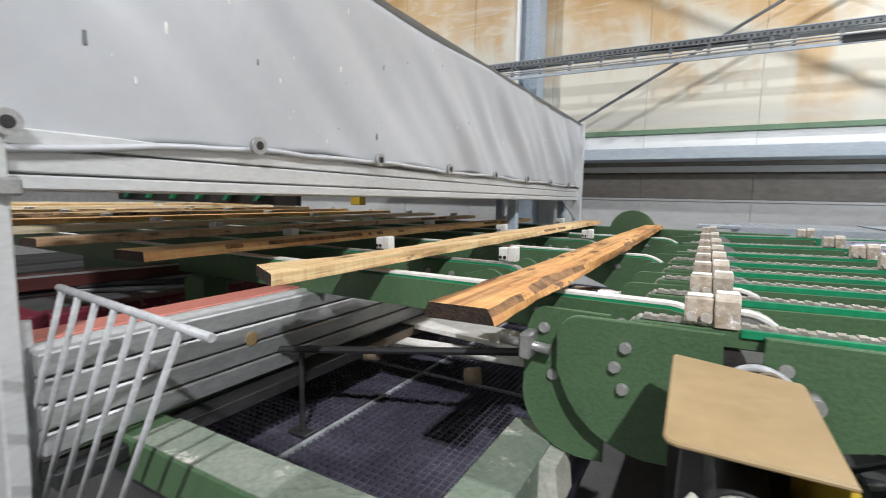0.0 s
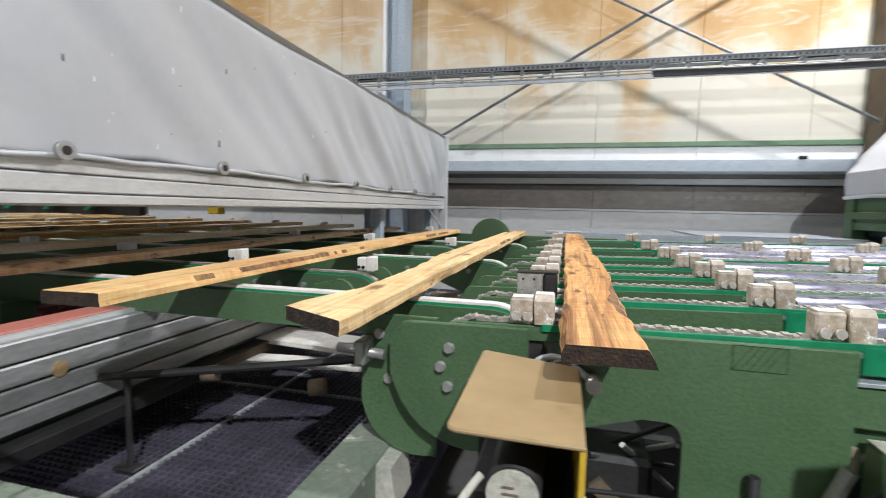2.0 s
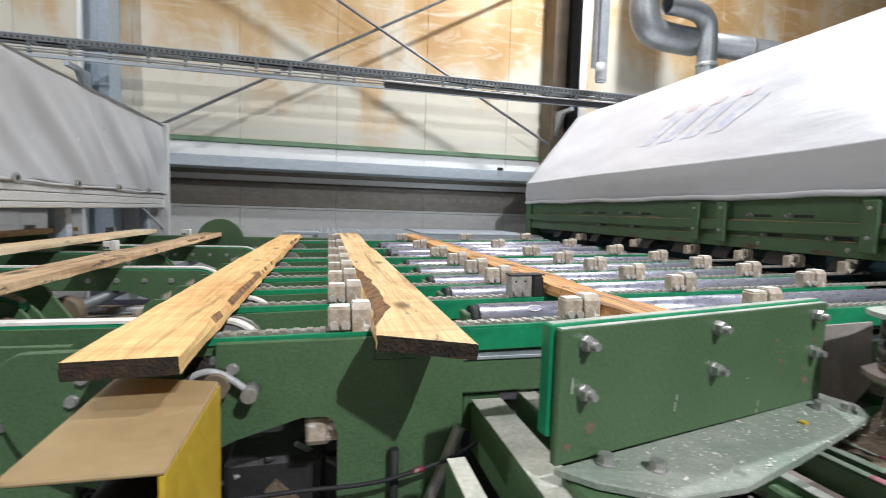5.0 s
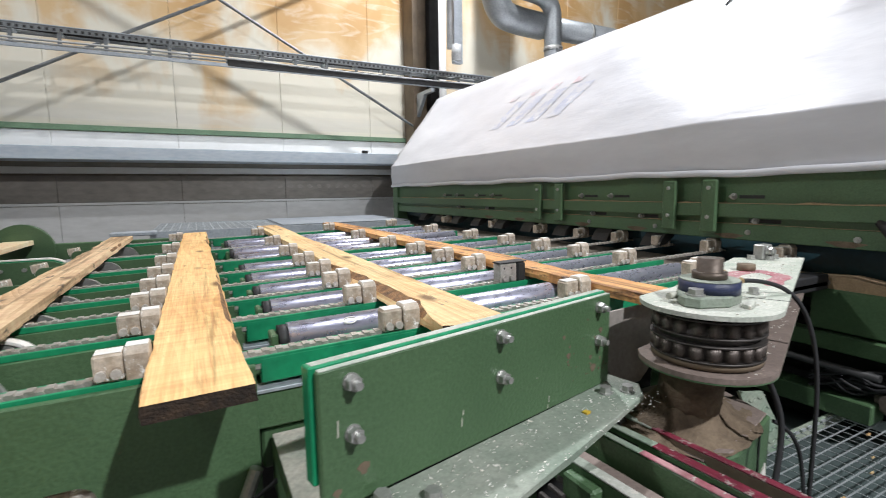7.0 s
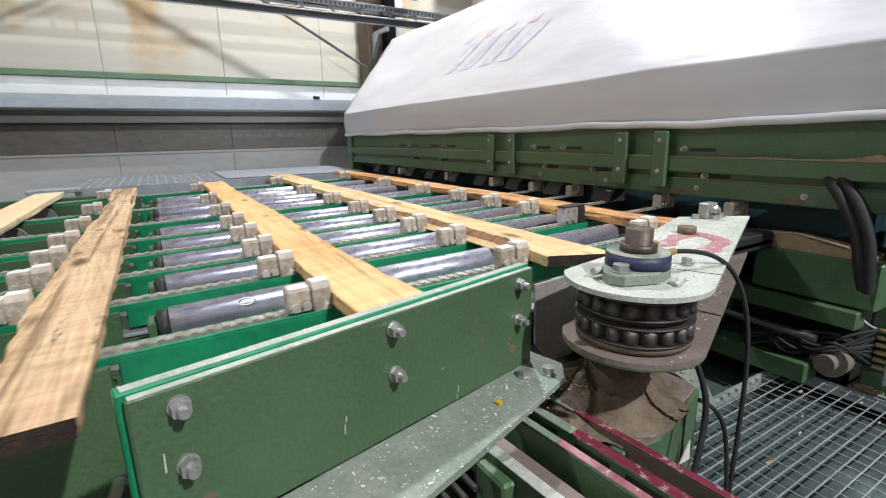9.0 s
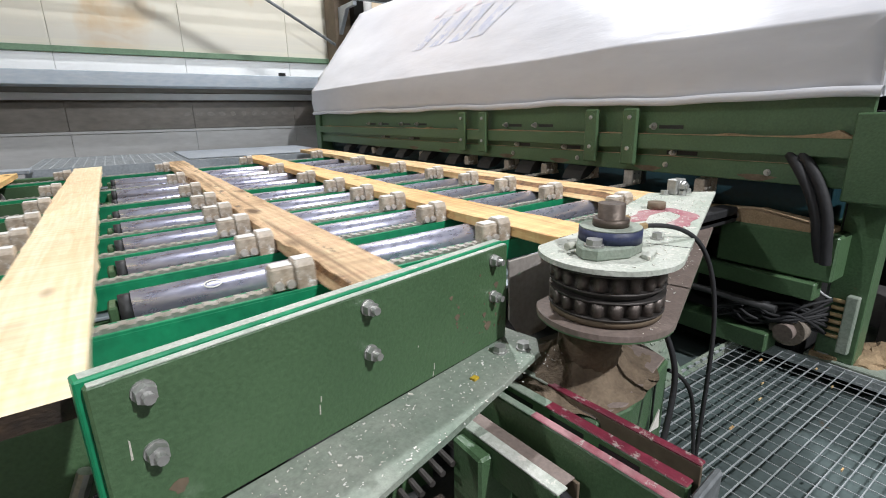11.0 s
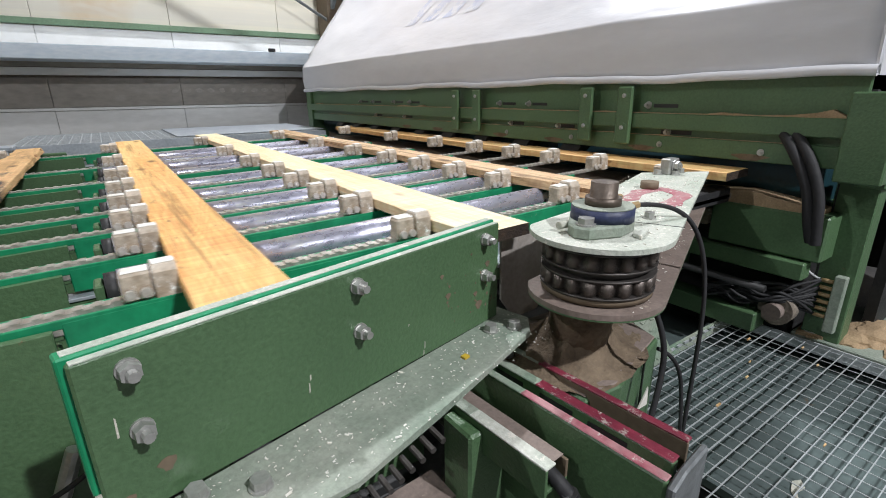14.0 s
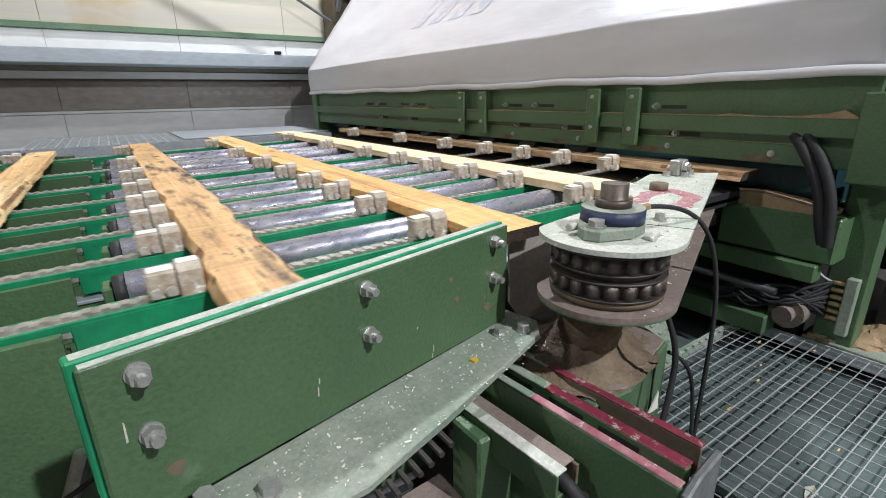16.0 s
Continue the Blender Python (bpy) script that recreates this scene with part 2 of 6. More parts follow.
M["bark"] = mat("dark_sawn_end", (0.016, 0.011, 0.009), (0.055, 0.033, 0.019), 0.9, scale=45, fine=200, bump=0.5, spots=(0.30, 0.19, 0.10), spot_amt=0.03, spot_scale=60)
# darker aluminium tone for the dropside profiles and the long beam's lip
M["alu_darker"] = mat("worn_dropside_aluminium", (0.50, 0.51, 0.50), (0.38, 0.385, 0.38), 0.42, 0.55, scale=4, fine=120, bump=0.05, stretch=(1, 0.3, 1), spots=(0.70, 0.70, 0.68), spot_amt=0.03, spot_scale=14)
M["wane"] = mat("brown_waney_edge", (0.36, 0.19, 0.08), (0.10, 0.055, 0.03), 0.85, scale=38, fine=160, bump=0.5, spots=(0.05, 0.03, 0.02), spot_amt=0.10, spot_scale=40)
M["logo_blue"] = mat("faded_blue_print", (0.46, 0.50, 0.63), (0.61, 0.62, 0.67), 0.4, scale=9, fine=60, spots=(0.64, 0.645, 0.68), spot_amt=0.22, spot_scale=14, grain=0.1)
M["logo_red"] = mat("faded_red_print", (0.66, 0.50, 0.53), (0.66, 0.62, 0.65), 0.4, scale=12, fine=60, spots=(0.64, 0.645, 0.68), spot_amt=0.22, spot_scale=16, grain=0.1)
M["pen"] = mat("marker_ink", (0.02, 0.03, 0.02), None, 0.6, scale=12, fine=60)


def board_mat(name, light, late, stain, stain_amt, knots, streak=0.0):
    """Sawn pine: drawn-out growth rings, knots, dark stains and saw marks along the board's y."""
    m = bpy.data.materials.new(name)
    m.use_nodes = True
    nt = m.node_tree
    n, l = nt.nodes, nt.links
    b = n["Principled BSDF"]
    co = n.new("ShaderNodeTexCoord")
    oi = n.new("ShaderNodeObjectInfo")
    add = n.new("ShaderNodeVectorMath")
    mulr = n.new("ShaderNodeMath")
    mulr.operation = "MULTIPLY"
    mulr.inputs[1].default_value = 37.0
    l.new(oi.outputs["Random"], mulr.inputs[0])
    l.new(co.outputs["Object"], add.inputs[0])
    l.new(mulr.outputs[0], add.inputs[1])

    def mapped(s):
        mp = n.new("ShaderNodeMapping")
        mp.inputs["Scale"].default_value = s
        l.new(add.outputs[0], mp.inputs[0])
        return mp.outputs[0]

    def noise_tex(vec, scale, detail=4, rough=0.6, dist=0.0):
        t = n.new("ShaderNodeTexNoise")
        t.inputs["Scale"].default_value, t.inputs["Detail"].default_value = scale, detail
        t.inputs["Roughness"].default_value, t.inputs["Distortion"].default_value = rough, dist
        l.new(vec, t.inputs["Vector"])
        return t.outputs["Fac"]

    def ramp(fac, a, ca, bpos, cb):
        r = n.new("ShaderNodeValToRGB")
        r.color_ramp.elements[0].position, r.color_ramp.elements[1].position = a, bpos
        r.color_ramp.elements[0].color, r.color_ramp.elements[1].color = (*ca, 1), (*cb, 1)
        l.new(fac, r.inputs[0])
        return r.outputs[0]

    def mix(fac, a, c, mode="MIX"):
        x = n.new("ShaderNodeMixRGB")
        x.blend_type = mode
        if isinstance(fac, float):
            x.inputs[0].default_value = fac
        else:
            l.new(fac, x.inputs[0])
        for s, v in ((1, a), (2, c)):
            if isinstance(v, tuple):
                x.inputs[s].default_value = (*v, 1)
            else:
                l.new(v, x.inputs[s])
        return x.outputs[0]
    # rings: a slow noise field cut into many bands
    field = noise_tex(mapped((5.0, 0.75, 5.0)), 1.0, 2, 0.45, 0.6)
    bands = n.new("ShaderNodeMath")
    bands.operation = "MULTIPLY"
    bands.inputs[1].default_value = 20.0
    l.new(field, bands.inputs[0])
    fr = n.new("ShaderNodeMath")
    fr.operation = "FRACT"
    l.new(bands.outputs[0], fr.inputs[0])
    col = ramp(fr.outputs[0], 0.15, light, 0.95, late)
    mild = ramp(noise_tex(mapped((6, 0.7, 6)), 1.6, 3), 0.35, light, 0.7, late)
    col = mix(0.55, col, mild)
    glow = noise_tex(mapped((4, 0.9, 4)), 1.1, 4)
    col = mix(ramp(glow, 0.42, (0, 0, 0), 0.62, (0.55, 0.55, 0.55)), col, tuple(min(0.9, v * 1.12 + 0.06) for v in light))
    fibre = noise_tex(mapped((160, 5, 160)), 1.0, 3)
    col = mix(0.42, col, ramp(fibre, 0.3, (0.25, 0.25, 0.25), 0.7, (0.75, 0.75, 0.75)), "OVERLAY")
    edge = noise_tex(mapped((3, 4, 3)), 1.0, 5, 0.7)
    col = mix(ramp(edge, 0.55, (0, 0, 0), 0.75, (0.6, 0.6, 0.6)), col, tuple(v * 0.7 for v in late))
    saw = noise_tex(mapped((2, 70, 2)), 1.0, 2)
    col = mix(0.20, col, ramp(saw, 0.35, (0.2, 0.2, 0.2), 0.65, (0.8, 0.8, 0.8)), "OVERLAY")
    patch = noise_tex(mapped((7, 1.3, 7)), 1.3, 6, 0.68)
    lo = 0.66 - stain_amt
    col = mix(ramp(patch, lo, (0, 0, 0), lo + 0.10, (1, 1, 1)), col, stain)
    if streak:
        st = noise_tex(mapped((22, 0.8, 22)), 1.0, 5, 0.7, 0.3)
        col = mix(ramp(st, 0.60 - 0.12 * streak, (0, 0, 0), 0.72 - 0.12 * streak, (0.85, 0.85, 0.85)), col, tuple(v * 0.45 for v in late))
        sp = noise_tex(mapped((30, 9, 30)), 1.0, 4, 0.7)
        col = mix(ramp(sp, 0.64 - 0.06 * streak, (0, 0, 0), 0.72 - 0.06 * streak, (0.9, 0.9, 0.9)), col, stain)
    vo = n.new("ShaderNodeTexVoronoi")
    vo.inputs["Scale"].default_value = 1.0
    l.new(mapped((9.0, 3.4, 9.0)), vo.inputs["Vector"])
    col = mix(ramp(vo.outputs["Distance"], 0.06 * knots, (1, 1, 1), 0.06 * knots + 0.12, (0, 0, 0)), col, tuple(v * 0.35 for v in late))
    l.new(col, b.inputs["Base Color"])
    b.inputs["Roughness"].default_value = 0.62
    bp = n.new("ShaderNodeBump")
    bp.inputs["Strength"].default_value, bp.inputs["Distance"].default_value = 0.45, 0.004
    l.new(fibre, bp.inputs["Height"])
    l.new(bp.outputs[0], b.inputs["Normal"])
    return m


M["board"] = [board_mat("sawn_pine_" + w, *a) for w, *a in (
    ("amber", (0.76, 0.41, 0.14), (0.42, 0.165, 0.045), (0.075, 0.035, 0.018), 0.10, 1.4, 1.0),
    ("pale", (0.85, 0.60, 0.31), (0.60, 0.34, 0.13), (0.22, 0.15, 0.10), 0.03, 1.0, 0.5),
    ("honey", (0.85, 0.53, 0.22), (0.58, 0.27, 0.08), (0.36, 0.16, 0.055), 0.01, 1.2, 0.15),
    ("knotty", (0.68, 0.48, 0.28), (0.42, 0.24, 0.11), (0.10, 0.07, 0.05), 0.07, 1.8, 0.7),
    ("white", (0.90, 0.73, 0.49), (0.82, 0.57, 0.32), (0.55, 0.34, 0.15), -0.06, 0.5),
    ("orange", (0.86, 0.52, 0.20), (0.66, 0.33, 0.10), (0.26, 0.12, 0.05), -0.03, 1.1, 0.15),
    ("stained", (0.70, 0.44, 0.20), (0.42, 0.24, 0.10), (0.035, 0.032, 0.036), 0.12, 1.4, 0.3))]


# ---- building helpers ----
def part(name, bm, material, parent=None, label=""):
    me = bpy.data.meshes.new(name)
    bmesh.ops.recalc_face_normals(bm, faces=bm.faces)
    bm.to_mesh(me)
    bm.free()
    me.materials.append(material)
    ob = new(name, me)
    if parent:
        ob.parent = parent
    if label:
        ob["label"] = label
    return ob


def again(ob, parent, m=None):
    """One more part on the same mesh."""
    o = new(ob.name.split(".")[0], ob.data)
    o.parent = parent
    if m is not None:
        o.matrix_basis = m
    return o


def thing(name, label, category, group="", at=None, kind=""):
    e = new(name)
    e.empty_display_size = 0.05
    if at is not None:
        e.matrix_basis = at
    return tagged(e, label, category, group, kind)


def smooth(ob):
    for p in ob.data.polygons:
        p.use_smooth = len(p.vertices) == 4
    return ob


def box(x0, x1, y0, y1, z0, z1, bev=0.0, bm=None, m=None):
    bm = bm or bmesh.new()
    vs = bmesh.ops.create_cube(bm, size=1)["verts"]
    for v in vs:
        v.co = Vector(((x0 + x1) / 2 + v.co.x * (x1 - x0), (y0 + y1) / 2 + v.co.y * (y1 - y0), (z0 + z1) / 2 + v.co.z * (z1 - z0)))
    if m is not None:
        bmesh.ops.transform(bm, matrix=m, verts=vs)
    if bev:
        es = list({e for v in vs for e in v.link_edges})
        bmesh.ops.bevel(bm, geom=es, offset=bev, segments=1, affect="EDGES")
    return bm


def rod(p, q, r, seg=14, bm=None, r2=None):
    bm = bm or bmesh.new()
    p, q = Vector(p), Vector(q)
    d = q - p
    m = Matrix.Translation((p + q) / 2) @ d.to_track_quat("Z", "Y").to_matrix().to_4x4()
    bmesh.ops.create_cone(bm, cap_ends=True, segments=seg, radius1=r, radius2=r if r2 is None else r2, depth=d.length, matrix=m)
    return bm


def prism(pts, a, b, plane="xz", bm=None, bev=0.0):
    """A flat outline given depth from a to b across its plane."""
    bm = bm or bmesh.new()
    put = {"xz": lambda p, d: (p[0], d, p[1]), "xy": lambda p, d: (p[0], p[1], d), "yz": lambda p, d: (d, p[0], p[1])}[plane]
    v0 = [bm.verts.new(put(p, a)) for p in pts]
    v1 = [bm.verts.new(put(p, b)) for p in pts]
    fs = [bm.faces.new(v0), bm.faces.new(v1[::-1])]
    for i in range(len(pts)):
        j = (i + 1) % len(pts)
        fs.append(bm.faces.new((v0[i], v1[i], v1[j], v0[j])))
    if bev:
        bmesh.ops.bevel(bm, geom=list(fs[0].edges) + list(fs[1].edges), offset=bev, segments=1, affect="EDGES")
    return bm


def tube(pts, r, name, material, parent=None, label="", seg=3):
    """A bent cable or hose along points."""
    cu = bpy.data.curves.new(name, "CURVE")
    cu.dimensions, cu.bevel_depth, cu.bevel_resolution, cu.resolution_u = "3D", r, seg, 8
    s = cu.splines.new("NURBS")
    s.points.add(len(pts) - 1)
    for p, c in zip(s.points, pts):
        p.co = (*c, 1)
    s.use_endpoint_u, s.order_u = True, 3
    tmp = bpy.data.objects.new(name, cu)
    me = bpy.data.meshes.new_from_object(tmp)
    bpy.data.objects.remove(tmp)
    me.materials.clear()
    me.materials.append(material)
    ob = new(name, me)
    if parent:
        ob.parent = parent
    if label:
        ob["label"] = label
    return ob


def bolt_mesh(r=0.011, h=0.011, washer=0.017, stub=0.008):
    bm = rod((0, 0, 0), (0, 0, 0.003), washer, 16)
    rod((0, 0, 0.003), (0, 0, 0.003 + h), r * 1.15, 6, bm)
    if stub:
        rod((0, 0, 0.003 + h), (0, 0, 0.003 + h + stub), r * 0.62, 10, bm)
    return bm


def bolt(parent, p, way, r=0.011, **kw):
    ob = part("bolt", bolt_mesh(r, **kw), M["zinc"], parent)
    ob.matrix_basis = Matrix.Translation(p) @ Vector(way).to_track_quat("Z", "Y").to_matrix().to_4x4()
    return ob


def arc(cx, cz, r, a0, a1, n=8):
    return [(cx + r * math.cos(radians(a0 + (a1 - a0) * i / n)), cz + r * math.sin(radians(a0 + (a1 - a0) * i / n))) for i in range(n + 1)]


def grating(x0, x1, y0, y1, z, px, py, h=0.025, t=0.0025):
    """Bearing bars along x every py, cross bars along y every px."""
    vs, fs = [], []

    def slab(ax, bx, ay, by, az, bz):
        k = len(vs)
        vs.extend([(ax, ay, az), (bx, ay, az), (bx, by, az), (ax, by, az), (ax, ay, bz), (bx, ay, bz), (bx, by, bz), (ax, by, bz)])
        fs.extend([tuple(k + i for i in f) for f in ((3, 2, 1, 0), (4, 5, 6, 7), (0, 1, 5, 4), (1, 2, 6, 5), (2, 3, 7, 6), (3, 0, 4, 7))])
    for i in range(int((y1 - y0) / py) + 1):
        y = y0 + i * py
        slab(x0, x1, y - t / 2, y + t / 2, z - h, z)
    for i in range(int((x1 - x0) / px) + 1):
        x = x0 + i * px
        slab(x - t / 2, x + t / 2, y0, y1, z - h * 0.7, z - 0.001)
    me = bpy.data.meshes.new("grating")
    me.from_pydata(vs, [], fs)
    return me


SLOPE = 0.02


def zc(x):
    """Height of the chain line: level on the infeed, then climbing gently."""
    return 1.042 + SLOPE * x if x > -0.4 else 1.034 - 0.010 * (x + 0.4)


TILT = pose(0, 0, 0, 0, -math.degrees(math.atan(SLOPE)), 0)


# ---- the hall ----
def hall():
    S = dict(kind="structure")
    tagged(part("floor", box(-9, 9, -7, 6.2, -0.1, 0), M["concrete"]), "dark dusty concrete hall floor", "floor", **S)
    tagged(part("ceiling", box(-9, 9, -7, 6.2, 7.0, 7.1), M["ceiling"]), "grey hall ceiling high above the machines", "ceiling", **S)
    for n, b in (("wall_west", (-9.1, -9, -7, 6.2)), ("wall_east", (9, 9.1, -7, 6.2)), ("wall_south", (-9, 9, -7.1, -7))):
        tagged(part(n, box(*b, 0, 7), M["hall_side"]), "plain pale hall wall", "wall", **S)
    wall = tagged(part("wall_north", box(-9, 9, 6.03, 6.15, 0, 7.0), M["dirt_grey"]), "cream panelled hall wall with orange water stains", "wall", **S)
    for i in range(-6, 8):
        x = i * 1.0
        part("panel", box(x + 0.0015, x + 0.9985, 5.99, 6.03, 1.93, 5.0, 0.003), M["ply"], wall)
        part("low_panel", box(x + 0.0015, x + 0.9985, 5.985, 6.03, 1.70, 1.926, 0.002), M["wall_white"], wall)
        # dark band: shadow below the ledge, put into the panel colour
        part("band_panel", box(x + 0.0015, x + 0.9985, 5.985, 6.03, 1.275, 1.52, 0.002), M["wall_shade_brown"], wall)
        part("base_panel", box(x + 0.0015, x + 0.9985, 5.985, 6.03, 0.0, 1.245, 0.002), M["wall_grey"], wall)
    part("trim", box(-6, 8, 5.96, 6.03, 1.54, 1.60, 0.002), M["wall_grey"], wall)
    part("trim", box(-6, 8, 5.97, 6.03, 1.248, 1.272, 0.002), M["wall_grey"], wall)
    # same shadow brown right under the ledge
    part("trim", box(-6, 8, 5.98, 6.03, 1.604, 1.696, 0.002), M["wall_shade_brown"], wall)
    for k in range(11):
        x = 0.95 + 0.105 * k
        part("smudge", prism([(x + 0.03 * math.cos(a) * (1 + 0.3 * math.sin(2 * a + k)), 1.41 + 0.022 * math.sin(a)) for a in np.linspace(0, 5.8, 10)], 5.9835, 5.9848, "xz"), M["smudge"], wall)
    rail = tagged(part("wall_rail", box(-6, 8, 5.955, 5.984, 1.93, 1.98, 0.004), M["green_rail"]), "green painted steel rail along the wall", "rail", **S)
    ledge = tagged(part("ledge_beam", box(-6, 8, 5.575, 5.95, 1.645, 1.756, 0.004), M["ledge"]), "galvanised steel ledge beam along the wall", "beam", **S)
    part("ledge_stop", box(1.76, 1.82, 5.56, 5.60, 1.757, 1.785, 0.003), M["dark"], ledge)
    col = thing("steel_column", "blue grey steel column against the wall", "column", kind="structure")
    part("web", box(-2.33, -2.19, 5.80, 5.96, 0, 5.2, 0.004), M["bluegrey"], col)
    part("flange", box(-2.19, -2.10, 5.72, 5.98, 0, 5.2, 0.003), M["bluegrey"], col)
    part("flange", box(-2.36, -2.33, 5.72, 5.98, 0, 5.2, 0.003), M["wall_white"], col)
    col2 = thing("steel_column", "brown weathered steel column by the machine hood", "column", kind="structure")
    part("web", box(2.52, 2.66, 5.80, 5.97, 0, 5.2, 0.004), M["rust"], col2)
    part("flange", box(2.44, 2.52, 5.70, 5.975, 0, 5.2, 0.003), M["rust"], col2)
    part("flange", box(2.66, 2.78, 5.70, 5.975, 0, 5.2, 0.003), M["dark"], col2)
    pipe = tagged(smooth(part("wall_pipe", rod((2.88, 5.86, 0), (2.88, 5.86, 5.2), 0.07, 18), M["wall_white"])), "pale upright pipe beside the column", "pipe")
    for off, a, b in ((0.0, (-2.14, 1.788), (2.48, 4.33)), (0.025, (2.48, 2.079), (-2.14, 4.577))):
        tagged(part("brace_rod", rod((a[0], 5.76 - off, a[1]), (b[0], 5.76 - off, b[1]), 0.0155, 8), M["tray"]), "thin dark diagonal steel wind brace", "brace", "wall braces")
    # cable tray on its brackets
    tray = thing("cable_tray", "grey steel cable ladder with bundled cables", "cable tray")
    y0, y1 = 5.34, 5.5
    for y in (y0, y1):
        part("side_rail", box(-3.4, 3.4, y - 0.003, y + 0.003, 2.605, 2.648, 0.001), M["tray"], tray)
        part("top_lip", box(-3.4, 3.4, y - 0.008, y + 0.008, 2.648, 2.656, 0.002), M["galv"], tray)
    bm = bmesh.new()
    for i in range(150):
        x = -3.35 + i * 0.045
        box(x, x + 0.02, y0 - 0.0045, y0 - 0.0032, 2.614, 2.634, 0, bm)
    tagged(part("perforation", bm, M["dark"], tray), kind="stuff")
    part("lower_rail", box(-3.4, 3.4, y0 - 0.01, y0 + 0.01, 2.47, 2.50, 0.002), M["galv"], tray)
    part("cover", box(0.45, 3.4, y0 - 0.022, y0 - 0.012, 2.48, 2.545, 0.002), M["dark"], tray)
    rung = part("rung", box(-0.012, 0.012, y0 + 0.005, y1 - 0.005, 2.605, 2.625), M["galv"], tray)
    drop = part("hanger", box(-0.013, 0.013, y0 + 0.004, y0 + 0.02, 2.50, 2.605), M["tray"], tray)
    for i in range(-11, 12):
        again(rung, tray, pose(i * 0.3 + 0.15, 0, 0))
        again(drop, tray, pose(i * 0.3 + 0.15, 0, 0))
    for i in range(5):
        pts = [(x, y0 + 0.03 + 0.025 * i, 2.632 + 0.012 * math.sin(x * 3 + i * 2)) for x in np.linspace(-3.4, 3.4, 16)]
        tube(pts, 0.009, "cable", M["rubber" if i % 2 else "white_tube"], tray)
    for i in range(2):
        tube([(x, y0 - 0.004 - 0.02 * i, 2.515 + 0.02 * i + 0.006 * math.sin(x * 2.2 + i)) for x in np.linspace(-3.4, 3.4, 16)], 0.008, "cable", M["white_tube"], tray)
    for x in (-2.27, 2.5):
        part("bracket", prism([(5.32, 2.46), (5.75, 2.46), (5.75, 2.2), (5.70, 2.2), (5.5, 2.42), (5.32, 2.42)], x - 0.02, x + 0.02, "yz"), M["galv"], tray)
    # upright conduit with hoses
    con = thing("conduit", "grey upright cable conduit hanging to the tray", "conduit")
    part("channel", box(2.60, 2.70, 5.0, 5.06, 2.66, 7.0, 0.004), M["galv"], con)
    smooth(part("pipe", rod((2.56, 5.03, 2.8), (2.56, 5.03, 7.0), 0.03, 12), M["white_tube"], con))
    smooth(part("gland", rod((2.62, 5.0, 2.68), (2.62, 5.0, 2.84), 0.05, 14), M["white_tube"], con))
    # air ducts
    duct = thing("extraction_duct", "galvanised round dust extraction duct with elbows", "duct")
    mp = smooth(part("main_pipe", rod((3.5, 5.2, 3.26), (8.9, 5.2, 3.26), 0.13, 24), M["duct"], duct))
    tube([(3.9, 5.2, 3.26), (3.45, 5.2, 3.27), (3.28, 5.2, 3.35), (3.2, 5.2, 3.6), (3.2, 5.2, 7.0)], 0.15, "elbow", M["duct"], duct, seg=8)
    tube([(3.95, 5.05, 2.1), (3.95, 5.05, 3.2), (3.93, 5.05, 3.45), (3.75, 5.05, 3.55), (3.4, 5.05, 3.55)], 0.10, "branch", M["duct"], duct, seg=8)
    for x in (4.6, 6.2):
        smooth(part("collar", rod((x, 5.2, 3.26), (x + 0.03, 5.2, 3.26), 0.14, 24), M["zinc"], mp))
    smooth(part("collar", rod((3.95, 5.05, 2.95), (3.95, 5.05, 2.99), 0.11, 24), M["zinc"], duct))
    # high bay lamps
    for i, (x, y, z, w) in enumerate(LAMPS):
        lamp = thing("hall_lamp", "bright rectangular high bay hall lamp", "lamp", "hall lamps", pose(x, y, z))
        part("housing", box(-0.2, 0.2, -0.6, 0.6, 0.03, 0.12, 0.01), M["galv"], lamp)
        smooth(part("hanger", rod((0, 0, 0.12), (0, 0, 7 - z), 0.01, 8), M["galv"], lamp))
        d = bpy.data.lights.new("hall_light", "AREA")
        d.shape, d.size, d.size_y, d.energy, d.color = "RECTANGLE", 0.13, 0.20, w, (0.955, 0.97, 1.02)
        lo = new("hall_light", d)
        lo.location = (x, y, z)


hall()


